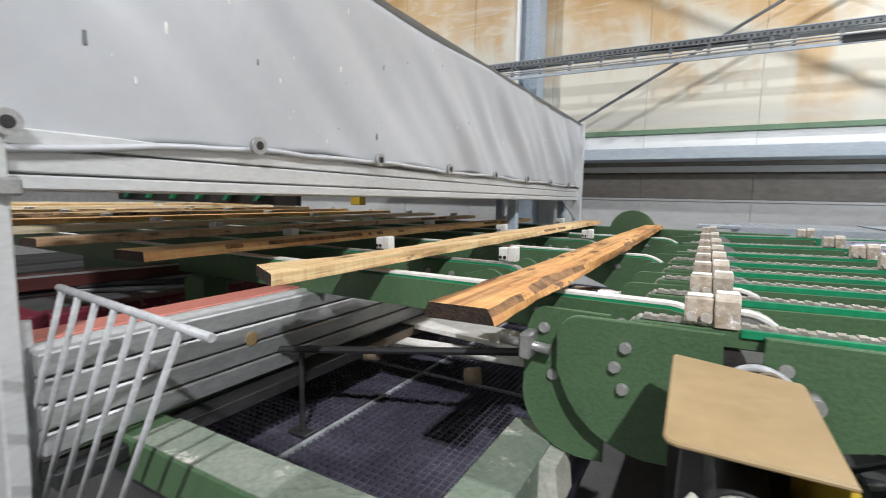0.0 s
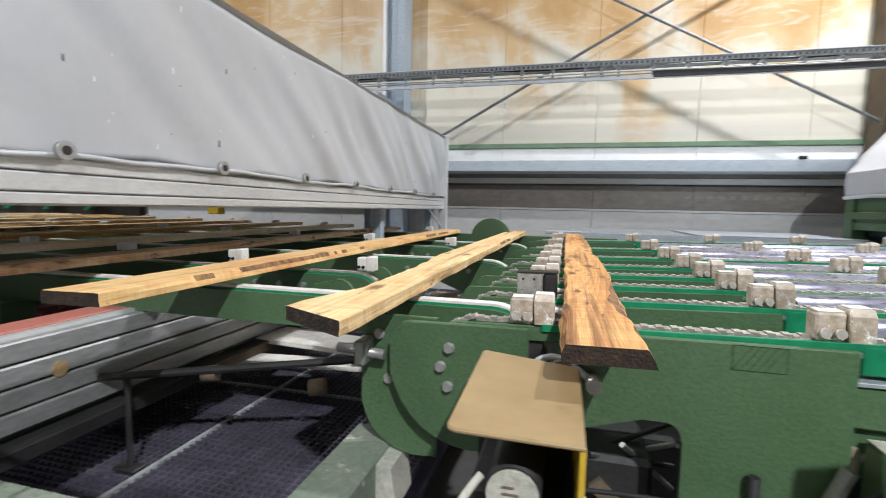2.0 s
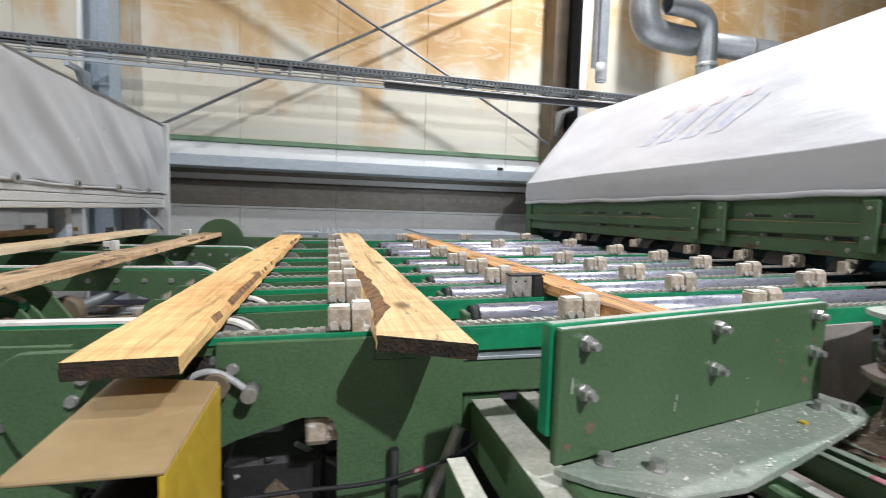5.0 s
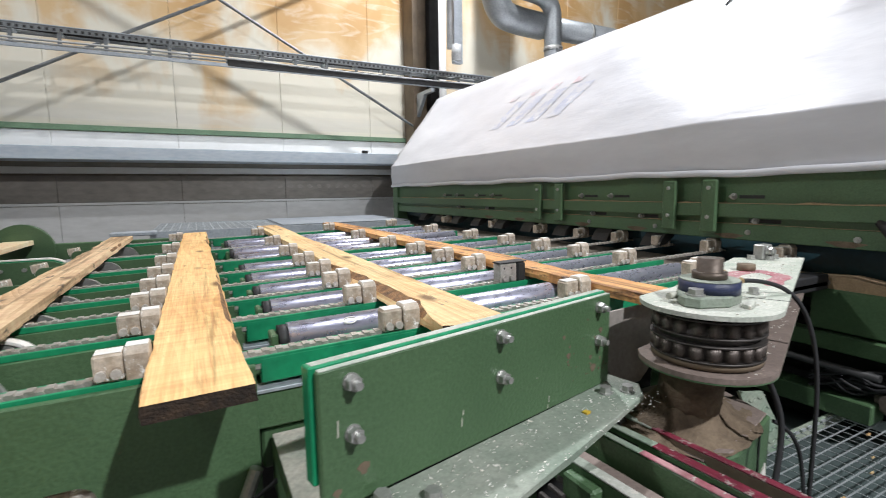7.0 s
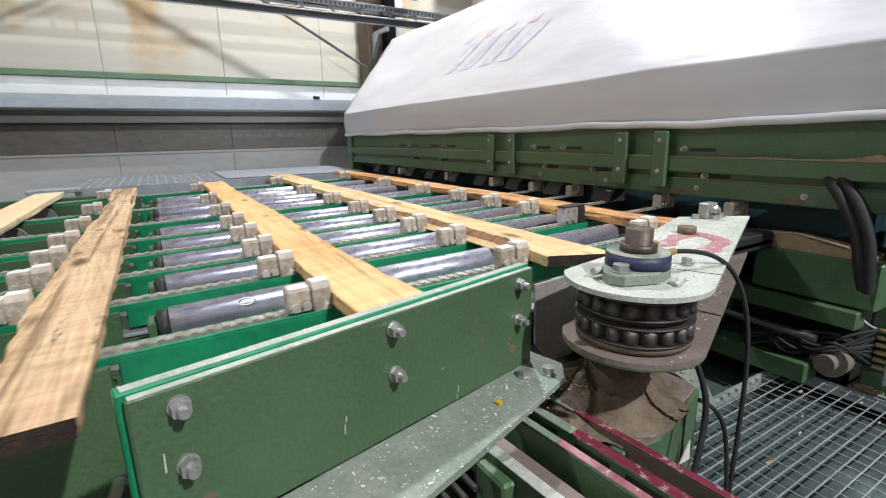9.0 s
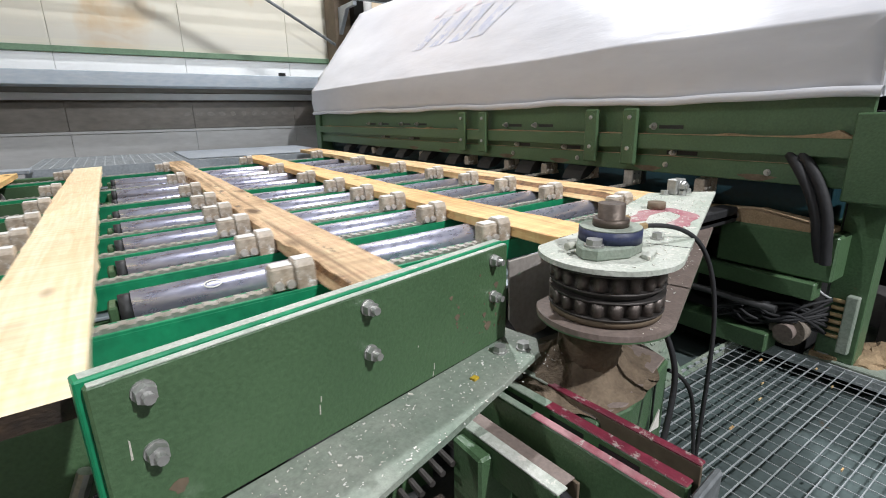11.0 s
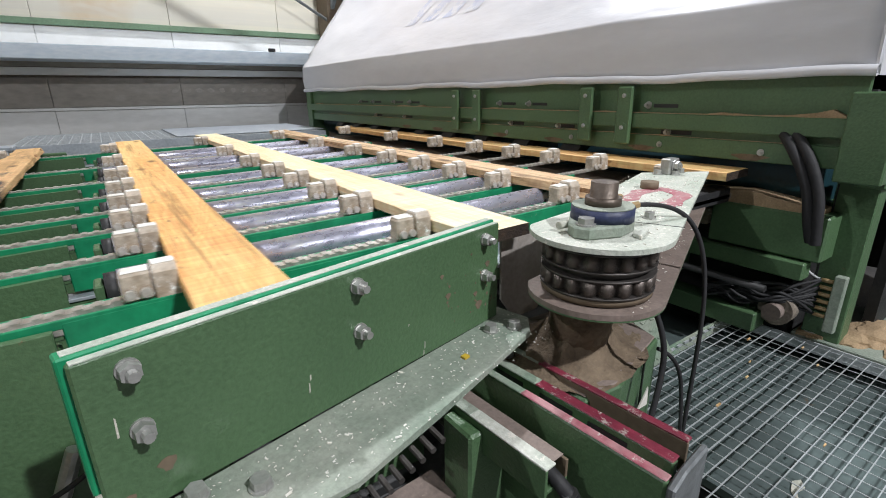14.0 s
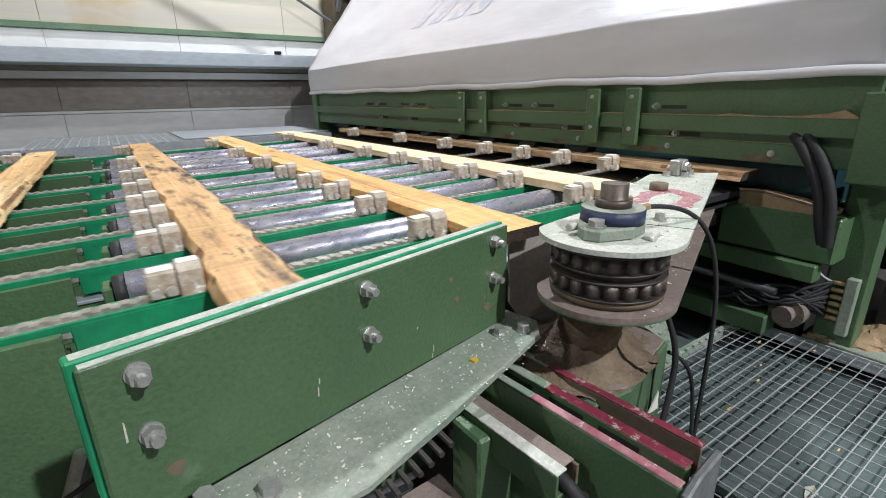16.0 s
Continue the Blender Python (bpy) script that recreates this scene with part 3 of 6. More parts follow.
# ---- left: covered buffer ----
def tarp_housing():
    t = thing("tarpaulin_cover", "grey PVC tarpaulin cover with eyelets over the board buffer", "cover")
    X, Y0, Y1 = -1.395, 0.55, 4.86
    nx, nz = 200, 30
    vs, fs = [], []

    def sag(y):
        """The near end of the hem hangs lower."""
        return 0.05 * min(1.0, max(0.0, (1.45 - y) / 0.55)) ** 1.2

    def drape(y, f):
        """The cloth's x: slanting folds, stronger toward the far end."""
        u = y * 3.1 + f * 1.9
        fold = 0.022 * math.sin(u * 2.3 + 0.8 * math.sin(u * 0.9)) + 0.011 * math.sin(u * 5.1 + 1.0) + 0.005 * math.sin(u * 9.7)
        amt = (0.26 + 0.74 * min(1, max(0, (y - 1.5) / 1.6))) * math.sin(math.pi * min(1, f * 0.85 + 0.15)) ** 0.8
        return X + fold * amt + noise.noise(Vector((y * 1.6, f * 1.2, 3.0))) * 0.03 * (1 - 0.6 * f)

    def height(y, f):
        top = 1.90 + 0.012 * math.sin(y * 2.1)
        low = 1.352 - sag(y)
        return low + (top - low) * f + 0.008 * math.sin(y * 12.3) * (1 - f) ** 6
    for i in range(nx + 1):
        y = Y0 + (Y1 - Y0) * i / nx
        for j in range(nz + 1):
            vs.append((drape(y, j / nz), y, height(y, j / nz)))
    for i in range(nx):
        for j in range(nz):
            a = i * (nz + 1) + j
            fs.append((a, a + nz + 1, a + nz + 2, a + 1))
    me = bpy.data.meshes.new("curtain")
    me.from_pydata(vs, [], fs)
    me.materials.append(M["tarp"])
    ob = new("curtain", me)
    ob.parent = t
    for p in me.polygons:
        p.use_smooth = True
    so = ob.modifiers.new("thickness", "SOLIDIFY")
    so.thickness = 0.004
    # unseen roof, sized so that its shadow darkens the nearer boards
    part("roof_sheet", prism([(-1.40, 1.89), (-1.38, 1.905), (-3.15, 1.96), (-3.15, 1.95)], Y0, Y1, "xz"), M["tarp"], t)
    hem = tube([(X + 0.012, y, 1.352 - sag(y) + 0.004 * math.sin(y * 7) + 0.002 * math.sin(y * 23)) for y in np.linspace(Y0, Y1, 60)], 0.007, "hem", M["tarp"], t, seg=4)
    ring = smooth(part("eyelet", rod((0.0, 0, 0), (0.012, 0, 0), 0.022, 18), M["zinc"], t))
    hole = part("eyelet_hole", rod((0.0, 0, 0), (0.0135, 0, 0), 0.011, 14), M["dark"], ring)
    ring.matrix_basis = pose(X + 0.022, 0.88, 1.345)
    for k in range(8):
        m = pose(X + 0.022, 1.378 + 0.512 * k, 1.362 - sag(1.378 + 0.512 * k))
        if k < 7:
            again(hole, again(ring, t, m))
    rnd = random.Random(4)
    for k in range(60):
        y, f, s = rnd.uniform(0.95, 4.2), rnd.uniform(0.08, 0.95), 0.0018 + 0.006 * rnd.random() ** 2.5
        x, z = drape(y, f), height(y, f)
        part("scuff", box(x + 0.0004, x + 0.0012, y - s * 0.5, y + s * 0.5, z - s, z + s * rnd.uniform(1, 3)), M["lug_white" if k % 5 else "tray"], t)
    # side boards under the tarp
    b = thing("side_boards", "ribbed aluminium side boards below the tarpaulin", "side panel")
    z = 1.235
    for h in (0.03, 0.045, 0.035):
        part("profile", box(-1.42, -1.392, 0.6, 4.87, z, z + h - 0.004, 0.003), M["alu"], b)
        z += h
    part("back_plate", box(-1.43, -1.42, 0.6, 4.87, 1.232, 1.36), M["alu"], b)
    part("end_post", box(-1.43, -1.36, 4.86, 4.91, 0.95, 1.92, 0.004), M["alu"], b)
    part("corner_post", box(-1.43, -1.375, 0.847, 0.882, 0.56, 1.37, 0.004), M["alu"], b)
    part("latch", box(-1.375, -1.358, 0.852, 0.894, 1.225, 1.255, 0.004), M["zinc"], b)
    for y, x in ((3.55, -1.5), (4.3, -1.9), (4.75, -1.5)):
        part("leg", box(x - 0.03, x + 0.03, y - 0.03, y + 0.03, 0.95, 1.24, 0.004), M["bluegrey"], b)
    part("leg_brace", prism([(4.4, 1.235), (4.44, 1.235), (4.86, 1.08), (4.86, 1.06)], -1.41, -1.40, "yz"), M["galv"], b)
    # lower dropside
    d = thing("dropside_wall", "ribbed aluminium dropside panel with an orange stain", "side panel")
    z = 0.752
    for h in (0.05, 0.05, 0.05, 0.05):
        part("profile", box(-1.40, -1.37, 0.9, 2.35, z, z + h - 0.005, 0.004), M["alu_darker"], d)
        z += h
    part("back_plate", box(-1.42, -1.40, 0.9, 2.35, 0.75, 0.955), M["alu"], d)
    part("stain", prism([(1.345 + 0.018 * math.cos(a), 0.862 + 0.019 * math.sin(a)) for a in np.linspace(0, 6.0, 12)], -1.3695, -1.367, "yz"), M["yellow_dusty"], d, "orange round stain")
    part("top_board", box(-1.52, -1.43, 0.9, 2.2, 0.935, 0.957, 0.003), M["pink"], d, "faded red wooden board")
    # base angle coloured near-black for the shade below the dropside
    part("base_angle", box(-1.40, -1.33, 0.9, 2.3, 0.70, 0.735, 0.003), M["dark"], d)
    part("rust_edge", box(-1.332, -1.328, 1.75, 2.3, 0.702, 0.733, 0.001), M["rust"], d)
    s = thing("stay_rod", "dark steel stay with a drop rod to the grating", "stay")
    part("bar", rod((-1.45, 1.42, 0.80), (-0.70, 1.62, 0.87), 0.010, 8), M["dark"], s)
    part("drop_rod", rod((-1.32, 1.47, 0.56), (-1.32, 1.47, 0.81), 0.0075, 10), M["dark"], s)
    part("foot", box(-1.36, -1.29, 1.45, 1.49, 0.56, 0.57, 0.003), M["dark"], s)
    for x in (-1.12, -0.82):
        smooth(part("clamp", rod((x - 0.015, 1.52, 0.815), (x + 0.02, 1.53, 0.82), 0.02, 12), M["rust"], s))
    # inside of the buffer
    back = thing("buffer_machine", "green and red machinery frames inside the board buffer", "machine")
    part("red_beam", box(-4.0, -1.9, 1.0, 1.12, 0.80, 0.90, 0.005), M["red"], back)
    part("red_beam", box(-2.2, -2.1, 1.1, 4.4, 0.70, 0.85, 0.005), M["red"], back)
    part("green_beam", box(-4.2, -1.7, 2.2, 2.3, 0.62, 0.80, 0.005), M["green"], back)
    part("green_post", box(-1.9, -1.8, 1.5, 1.6, 0.56, 0.95, 0.005), M["green"], back)
    part("long_beam", prism([(-2.127, 1.094), (-1.994, 1.837), (-2.094, 1.867), (-2.227, 1.124)], 0.93, 0.97, "xy", bev=0.003), M["brown_red"], back, "dark red brown long beam")
    part("long_beam_lip", prism([(-2.127, 1.094), (-1.994, 1.837), (-2.000, 1.841), (-2.133, 1.098)], 0.9702, 0.976, "xy"), M["alu_darker"], back)
    for k in range(10):
        w = 0.018 * (k % 5)
        tube([(-2.224 + (0.433) * u - w, 1.121 + (0.577) * u + w * 0.5, 0.90 + 0.03 * u + 0.012 * (k // 5) + 0.008 * math.sin(u * 7 + k)) for u in np.linspace(0, 1, 7)], 0.009, "hose", M["rubber" if k % 4 else "tray"], back)
    for k in range(6):
        x = -6.0 + k * 0.42
        part("arm", prism([(x, 1.17), (x + 0.05, 1.17), (x + 0.20, 1.30), (x + 0.15, 1.30)], 3.4, 3.44, "xz"), M["emerald"], back)
    part("dark_frame", box(-6.2, -3.4, 3.45, 3.5, 1.14, 1.32, 0.004), M["dark"], back)
    # added black mass that hides the lit floor behind the grating
    part("deck", box(-6.5, -3.22, 0.9, 4.6, 0.30, 0.56, 0.01), M["dark"], back)
    part("control_box", box(-3.62, -3.5, 4.4, 4.5, 1.14, 1.30, 0.005), M["yellow"], back, "yellow control box")
    # white gate
    g = thing("tube_gate", "white bent tube gate beside the buffer", "gate")
    a, bq = Vector((-1.274, 0.9, 1.078)), Vector((-0.883, 0.9, 1.058))
    smooth(part("top_tube", rod(a, bq, 0.0062, 12), M["white_tube"], g))
    for k in range(7):
        p = a.lerp(bq, 0.03 + k * 0.135)
        smooth(part("bar", rod(p, p + Vector((-0.27, 0, -0.47)), 0.0048, 10), M["white_tube"], g))
    p = a + Vector((-0.27, 0, -0.47))
    smooth(part("low_tube", rod(p + Vector((-0.1, 0, 0)), p + Vector((0.45, 0, -0.02)), 0.0075, 12), M["white_tube"], g))
    smooth(part("post", rod((-1.42, 0.9, 0.56), (-1.42, 0.9, 1.0), 0.012, 12), M["white_tube"], g))
    # platform below
    me = grating(-3.2, -0.62, 1.2, 4.4, 0.56, 0.022, 0.022, 0.02, 0.003)
    me.materials.append(M["grate_dark"])
    gr = tagged(new("floor_grating", me), "grimy dark steel floor grating below the conveyor", "grating", kind="structure")
    part("tread_plate", box(-3.2, -0.62, 1.2, 4.4, 0.44, 0.46), M["grate_dark"], gr)
    for x in (-1.28, -2.1):
        part("joint_bar", box(x - 0.006, x + 0.006, 1.2, 4.4, 0.535, 0.563), M["grate"], gr)
    part("joint_bar", box(-3.2, -0.62, 2.05, 2.06, 0.535, 0.563), M["grate"], gr)
    f = thing("base_frame", "green painted box beam frame with worn paint", "frame")
    part("cross_beam", box(-1.75, -0.70, 1.02, 1.12, 0.66, 0.75, 0.006), M["green"], f)
    part("worn_top", box(-1.32, -0.70, 1.022, 1.118, 0.7505, 0.753), M["chipped"], f)
    part("end_beam", box(-0.70, -0.60, 0.95, 1.50, 0.66, 0.76, 0.006), M["chipped"], f)
    part("wedge", prism([(-0.60, 0.66), (-0.56, 0.66), (-0.57, 0.745), (-0.60, 0.75)], 1.36, 1.46, "xz"), M["dust_pale"], f)
    part("foot_beam", box(-1.75, -1.65, 1.12, 2.3, 0.60, 0.69, 0.006), M["green"], f)


tarp_housing()

# ---- chain conveyor ----
RAILS = [1.43, 1.70, 1.93, 2.16, 2.42, 2.76, 3.25, 3.95]
RX0, RX1 = -0.47, 1.62
CHAIN = []


def link_strip(x0, x1, w, pitch, name, parent, material):
    """A roller chain lying in its guide, as one strip of links."""
    vs, fs = [], []
    n = int((x1 - x0) / pitch)
    for i in range(n):
        x = x0 + i * pitch
        ww = w if i % 2 else w * 0.86
        zz = 0.006 if i % 2 else 0.0085
        k = len(vs)
        a, b = x - pitch * 0.2, x + pitch * 1.12
        for xx, hh in ((a, 0), (a + pitch * 0.2, zz), (b - pitch * 0.2, zz), (b, 0)):
            vs.extend([(xx, -ww, hh), (xx, ww, hh)])
        for j in range(3):
            fs.append((k + 2 * j, k + 2 * j + 2, k + 2 * j + 3, k + 2 * j + 1))
        fs.append((k, k + 2, k + 4, k + 6))
        fs.append((k + 1, k + 7, k + 5, k + 3))
    me = bpy.data.meshes.new(name)
    me.from_pydata(vs, [], fs)
    me.materials.append(material)
    ob = new(name, me)
    ob.parent = parent
    return ob


def conveyor():
    for i, y in enumerate(RAILS):
        r = thing("chain_rail", "green conveyor rail with a worn roller chain" if i else "green near side conveyor rail with chain and window cutout", "conveyor rail", "chain rails")
        if i == 0:
            out = [(-0.585, 0.93)] + arc(-0.545, 0.99, 0.04, 180, 95, 5) + [(-0.322, 1.033), (-0.322, 0.965), (-0.268, 0.965), (-0.268, 1.035), (0.18, zc(0.18) - 0.006), (0.18, 0.56), (-0.06, 0.56), (-0.06, 0.86)] + \
                arc(-0.09, 0.865, 0.03, 0, 80, 4) + [(-0.125, 0.895), (-0.236, 0.86), (-0.30, 0.83)] + arc(-0.42, 0.955, 0.165, 280, 188, 8)
            part("side_plate", prism(out, 1.388, 1.402, "xz", bev=0.002), M["green"], r)
            part("spacer", box(0.0, 0.18, 1.402, 1.45, 0.60, 1.0, 0.003), M["green"], r)
        else:
            out = [(-0.56, 0.90), (-0.55, 0.985)] + arc(-0.52, 0.99, 0.03, 170, 95, 3) + [(0.18, zc(0.18) - 0.006), (0.18, 0.86), (-0.4, 0.86)]
            part("side_plate", prism(out, y - 0.042, y - 0.028, "xz"), M["green"], r)
        # beam behind, plastic slider and chain
        part("beam", box(0.17, RX1, y - 0.035, y - 0.005, 0.915, 0.985, 0.004, m=None), M["green"], r)
        part("lip", box(0.17, RX1, y - 0.040, y - 0.004, 0.985, 0.992, 0.001), M["galv"], r)
        sl = part("slider", box(0.19, RX1 + 0.0, -0.026, 0.026, -0.047, 0.0, 0.002), M["emerald"], r, "emerald green plastic chain guide")
        sl.matrix_basis = pose(0, y, 1.042) @ TILT
        lo = part("guide", box(-0.46, 0.19, -0.020, 0.020, -0.03, -0.001, 0.002), M["green"], r)
        lo.matrix_basis = pose(0, y, 1.042) @ TILT
        for dy in (-0.022, 0.022):
            e = part("guide_edge", box(-0.30, RX1, dy - 0.0035, dy + 0.0035, -0.010, 0.0035, 0.001), M["emerald"], r)
            e.matrix_basis = pose(0, y, 1.042) @ TILT
        if i < 5:
            for k in range(-84, 44):
                if not CHAIN:
                    ch = link_strip(0, 0.0487, 0.0115, 0.0121, "chain_piece", r, M["chain"])
                else:
                    ch = again(CHAIN[0][2], r)
                CHAIN.append((k * 0.0485, y, ch))
        else:
            ch = link_strip(-0.42, RX1, 0.0115, 0.0127, "chain", r, M["chain"])
            ch.matrix_basis = pose(0, y, 1.042) @ TILT
        # end block where the guide starts
        eb = part("guide_end", box(0.075, 0.215, -0.018, 0.018, -0.022, 0.001, 0.003), M["chain"], r)
        eb.matrix_basis = pose(0, y - 0.006, 1.042) @ TILT
        # front sprocket
        sp = smooth(part("sprocket", rod((-0.36, y - 0.012, 0.955), (-0.36, y + 0.012, 0.955), 0.078, 22), M["darkchain"], r))
    near = thing("drive_cover", "round green drive cover plate with three bolts", "cover")
    out = [(-0.66, 0.93), (-0.655, 0.99)] + arc(-0.62, 1.0, 0.03, 160, 90, 4) + [(-0.50, 1.03), (-0.50, 0.745)] + arc(-0.54, 0.865, 0.12, 285, 172, 12)
    npl = part("plate", prism(out, 1.425, 1.437, "xz", bev=0.002), M["green"], near)
    for x, z in ((-0.466, 0.986), (-0.482, 0.949), (-0.467, 0.912), (-0.24, 0.99)):
        bolt(near, (x, 1.387, z), (0, -1, 0), 0.008, stub=0.0, washer=0.0105, h=0.007)
    for x, z in ((-0.62, 0.99), (-0.60, 0.90)):
        bolt(npl, (x, 1.424, z), (0, -1, 0), 0.008, stub=0.0, washer=0.011, h=0.006)
    smooth(part("stub_shaft", rod((-0.70, 1.40, 0.962), (-0.60, 1.40, 0.955), 0.010, 12), M["zinc"], near))
    part("nut", box(-0.655, -0.632, 1.375, 1.425, 0.935, 0.985, 0.004), M["zinc"], near)
    # pen hatching on the side plate
    pen = thing("pen_sketch", "dark pen hatched rectangle drawn on green plate", "marking")
    x0, x1, za, zb = 0.005, 0.083, 0.995, 1.036
    for a, b in (((x0, za), (x1, za)), ((x0, zb), (x1, zb)), ((x0, za), (x0, zb)), ((x1, za), (x1, zb))):
        part("stroke", rod((a[0], 1.3875, a[1]), (b[0], 1.3875, b[1]), 0.00055, 5), M["pen"], pen)
    for k in range(5):
        part("stroke", rod((x0 + 0.012 * k, 1.3875, za), (x0 + 0.012 * k + 0.028, 1.3875, zb), 0.0004, 5), M["pen"], pen)
    rr = thing("return_rails", "pale steel return rails under the transfer", "rails")
    part("rail", prism([(-1.391, 2.075), (-1.377, 2.263), (-0.62, 2.165), (-0.62, 2.0)], 0.722, 0.74, "xy", bev=0.002), M["lug_white"], rr)
    part("rail", prism([(-1.474, 1.923), (-1.485, 2.007), (-0.62, 2.115), (-0.62, 2.03)], 0.682, 0.70, "xy", bev=0.002), M["lug_white"], rr)
    part("cross_tie", box(-0.70, -0.62, 1.95, 2.30, 0.64, 0.68, 0.003), M["green"], rr)
    # drive shaft across the front
    sh = thing("drive_shaft", "grey steel drive shaft through the sprockets", "shaft")
    smooth(part("shaft", rod((-0.36, 1.36, 0.955), (-0.36, 4.2, 0.955), 0.02, 16), M["dark"], sh))
    for y in RAILS[1:]:
        part("rib", prism(arc(-0.28, 0.97, 0.065, 180, 0, 10), y - 0.10, y - 0.085, "xz"), M["zinc"], sh)
    # white wear arcs on the transfer sprockets
    for y in (1.56, 1.82):
        aw = thing("transfer_wheel", "toothed transfer wheel with a white belt rim", "wheel", "transfer wheels")
        wh = smooth(part("wheel", rod((-0.29, y - 0.01, 0.955), (-0.29, y + 0.01, 0.955), 0.075, 26), M["zinc"], aw))
        part("rim", prism(arc(-0.29, 0.955, 0.086, 95, -20, 10) + arc(-0.29, 0.955, 0.080, -20, 95, 10), y - 0.014, y + 0.014, "xz"), M["lug_white"], wh)
    # rollers between the rails
    for i in range(len(RAILS) - 1):
        a, b = RAILS[i], RAILS[i + 1]
        y = a + 0.02 + min(0.125, (b - a) / 2)
        for k, yy in enumerate([y] if b - a < 0.4 else [y - 0.03, y + 0.27]):
            ro = thing("feed_roller", "scratched shiny steel feed roller between the chains", "roller", "feed rollers", pose(0, yy, 1.018) @ TILT)
            ba = smooth(part("barrel", rod((0.265, 0, 0), (1.56, 0, 0), 0.036, 28), M["roller"], ro))
            smooth(part("end_cap", rod((0.245, 0, 0), (0.265, 0, 0), 0.033, 20), M["dark"], ba))
            if i == 0:
                pts = [(0.40 + 0.016 * math.cos(a), 0.0365 * math.sin(-0.75 + 0.22 * math.sin(a)), 0.0365 * math.cos(-0.75 + 0.22 * math.sin(a))) for a in np.linspace(0.3, 6.0, 14)]
                tube(pts, 0.0016, "chalk_ring", M["lug_white"], ro, "white hand drawn ring mark")
            part("bearing", box(0.228, 0.243, -0.026, 0.026, -0.11, 0.020, 0.003), M["green"], ro)
    # cross beams under the rails
    for x in (0.185, 0.9, 1.5):
        tagged(part("cross_beam", box(x, x + 0.08, 1.41, 4.4, 0.83, 0.912, 0.005), M["green"]), "green cross beam under the conveyor rails", "beam", "conveyor cross beams")
    # underframe: near-black blocks stand in for the shaded depth below the rails
    uf = thing("underframe", "dark machinery and near-black filler blocks below the conveyor", "machine")
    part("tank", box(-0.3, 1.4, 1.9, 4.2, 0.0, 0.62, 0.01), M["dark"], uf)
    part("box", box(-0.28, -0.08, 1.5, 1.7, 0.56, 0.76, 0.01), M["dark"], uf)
    part("flap", prism([(-0.20, 0.70), (-0.10, 0.62), (-0.09, 0.63), (-0.18, 0.72)], 1.48, 1.6, "xz"), M["rust"], uf)
    for k in range(4):
        part("strut", rod((-0.32 + 0.06 * k, 1.5, 0.70 + 0.03 * k), (-0.02, 1.62, 0.80 - 0.05 * k), 0.006, 8), M["zinc" if k % 2 else "dark"], uf)
    # far wheel cover
    fc = thing("wheel_cover", "rounded green wheel cover at the far end", "cover")
    part("plate", prism(arc(-0.82, 1.02, 0.155, 200, -20, 20), 4.14, 4.17, "xz", bev=0.003), M["green"], fc)
    part("skirt", box(-1.4, 0.1, 4.15, 4.19, 0.95, 1.05, 0.004), M["green"], fc)
    part("plate_lid", box(-0.42, -0.15, 4.35, 4.5, 1.06, 1.085, 0.004), M["galv"], fc)
    # far walkway
    me = grating(-0.2, 1.85, 4.55, 5.75, 1.065, 0.06, 0.06, 0.03, 0.006)
    me.materials.append(M["grate"])
    wg = tagged(new("far_grating", me), "galvanised walkway grating along the wall", "grating", kind="structure")
    part("curb", box(-0.2, 1.85, 4.53, 4.545, 0.98, 1.07), M["galv"], wg)
    part("plate", box(0.75, 1.9, 4.7, 5.75, 1.068, 1.074), M["galv"], wg)


conveyor()


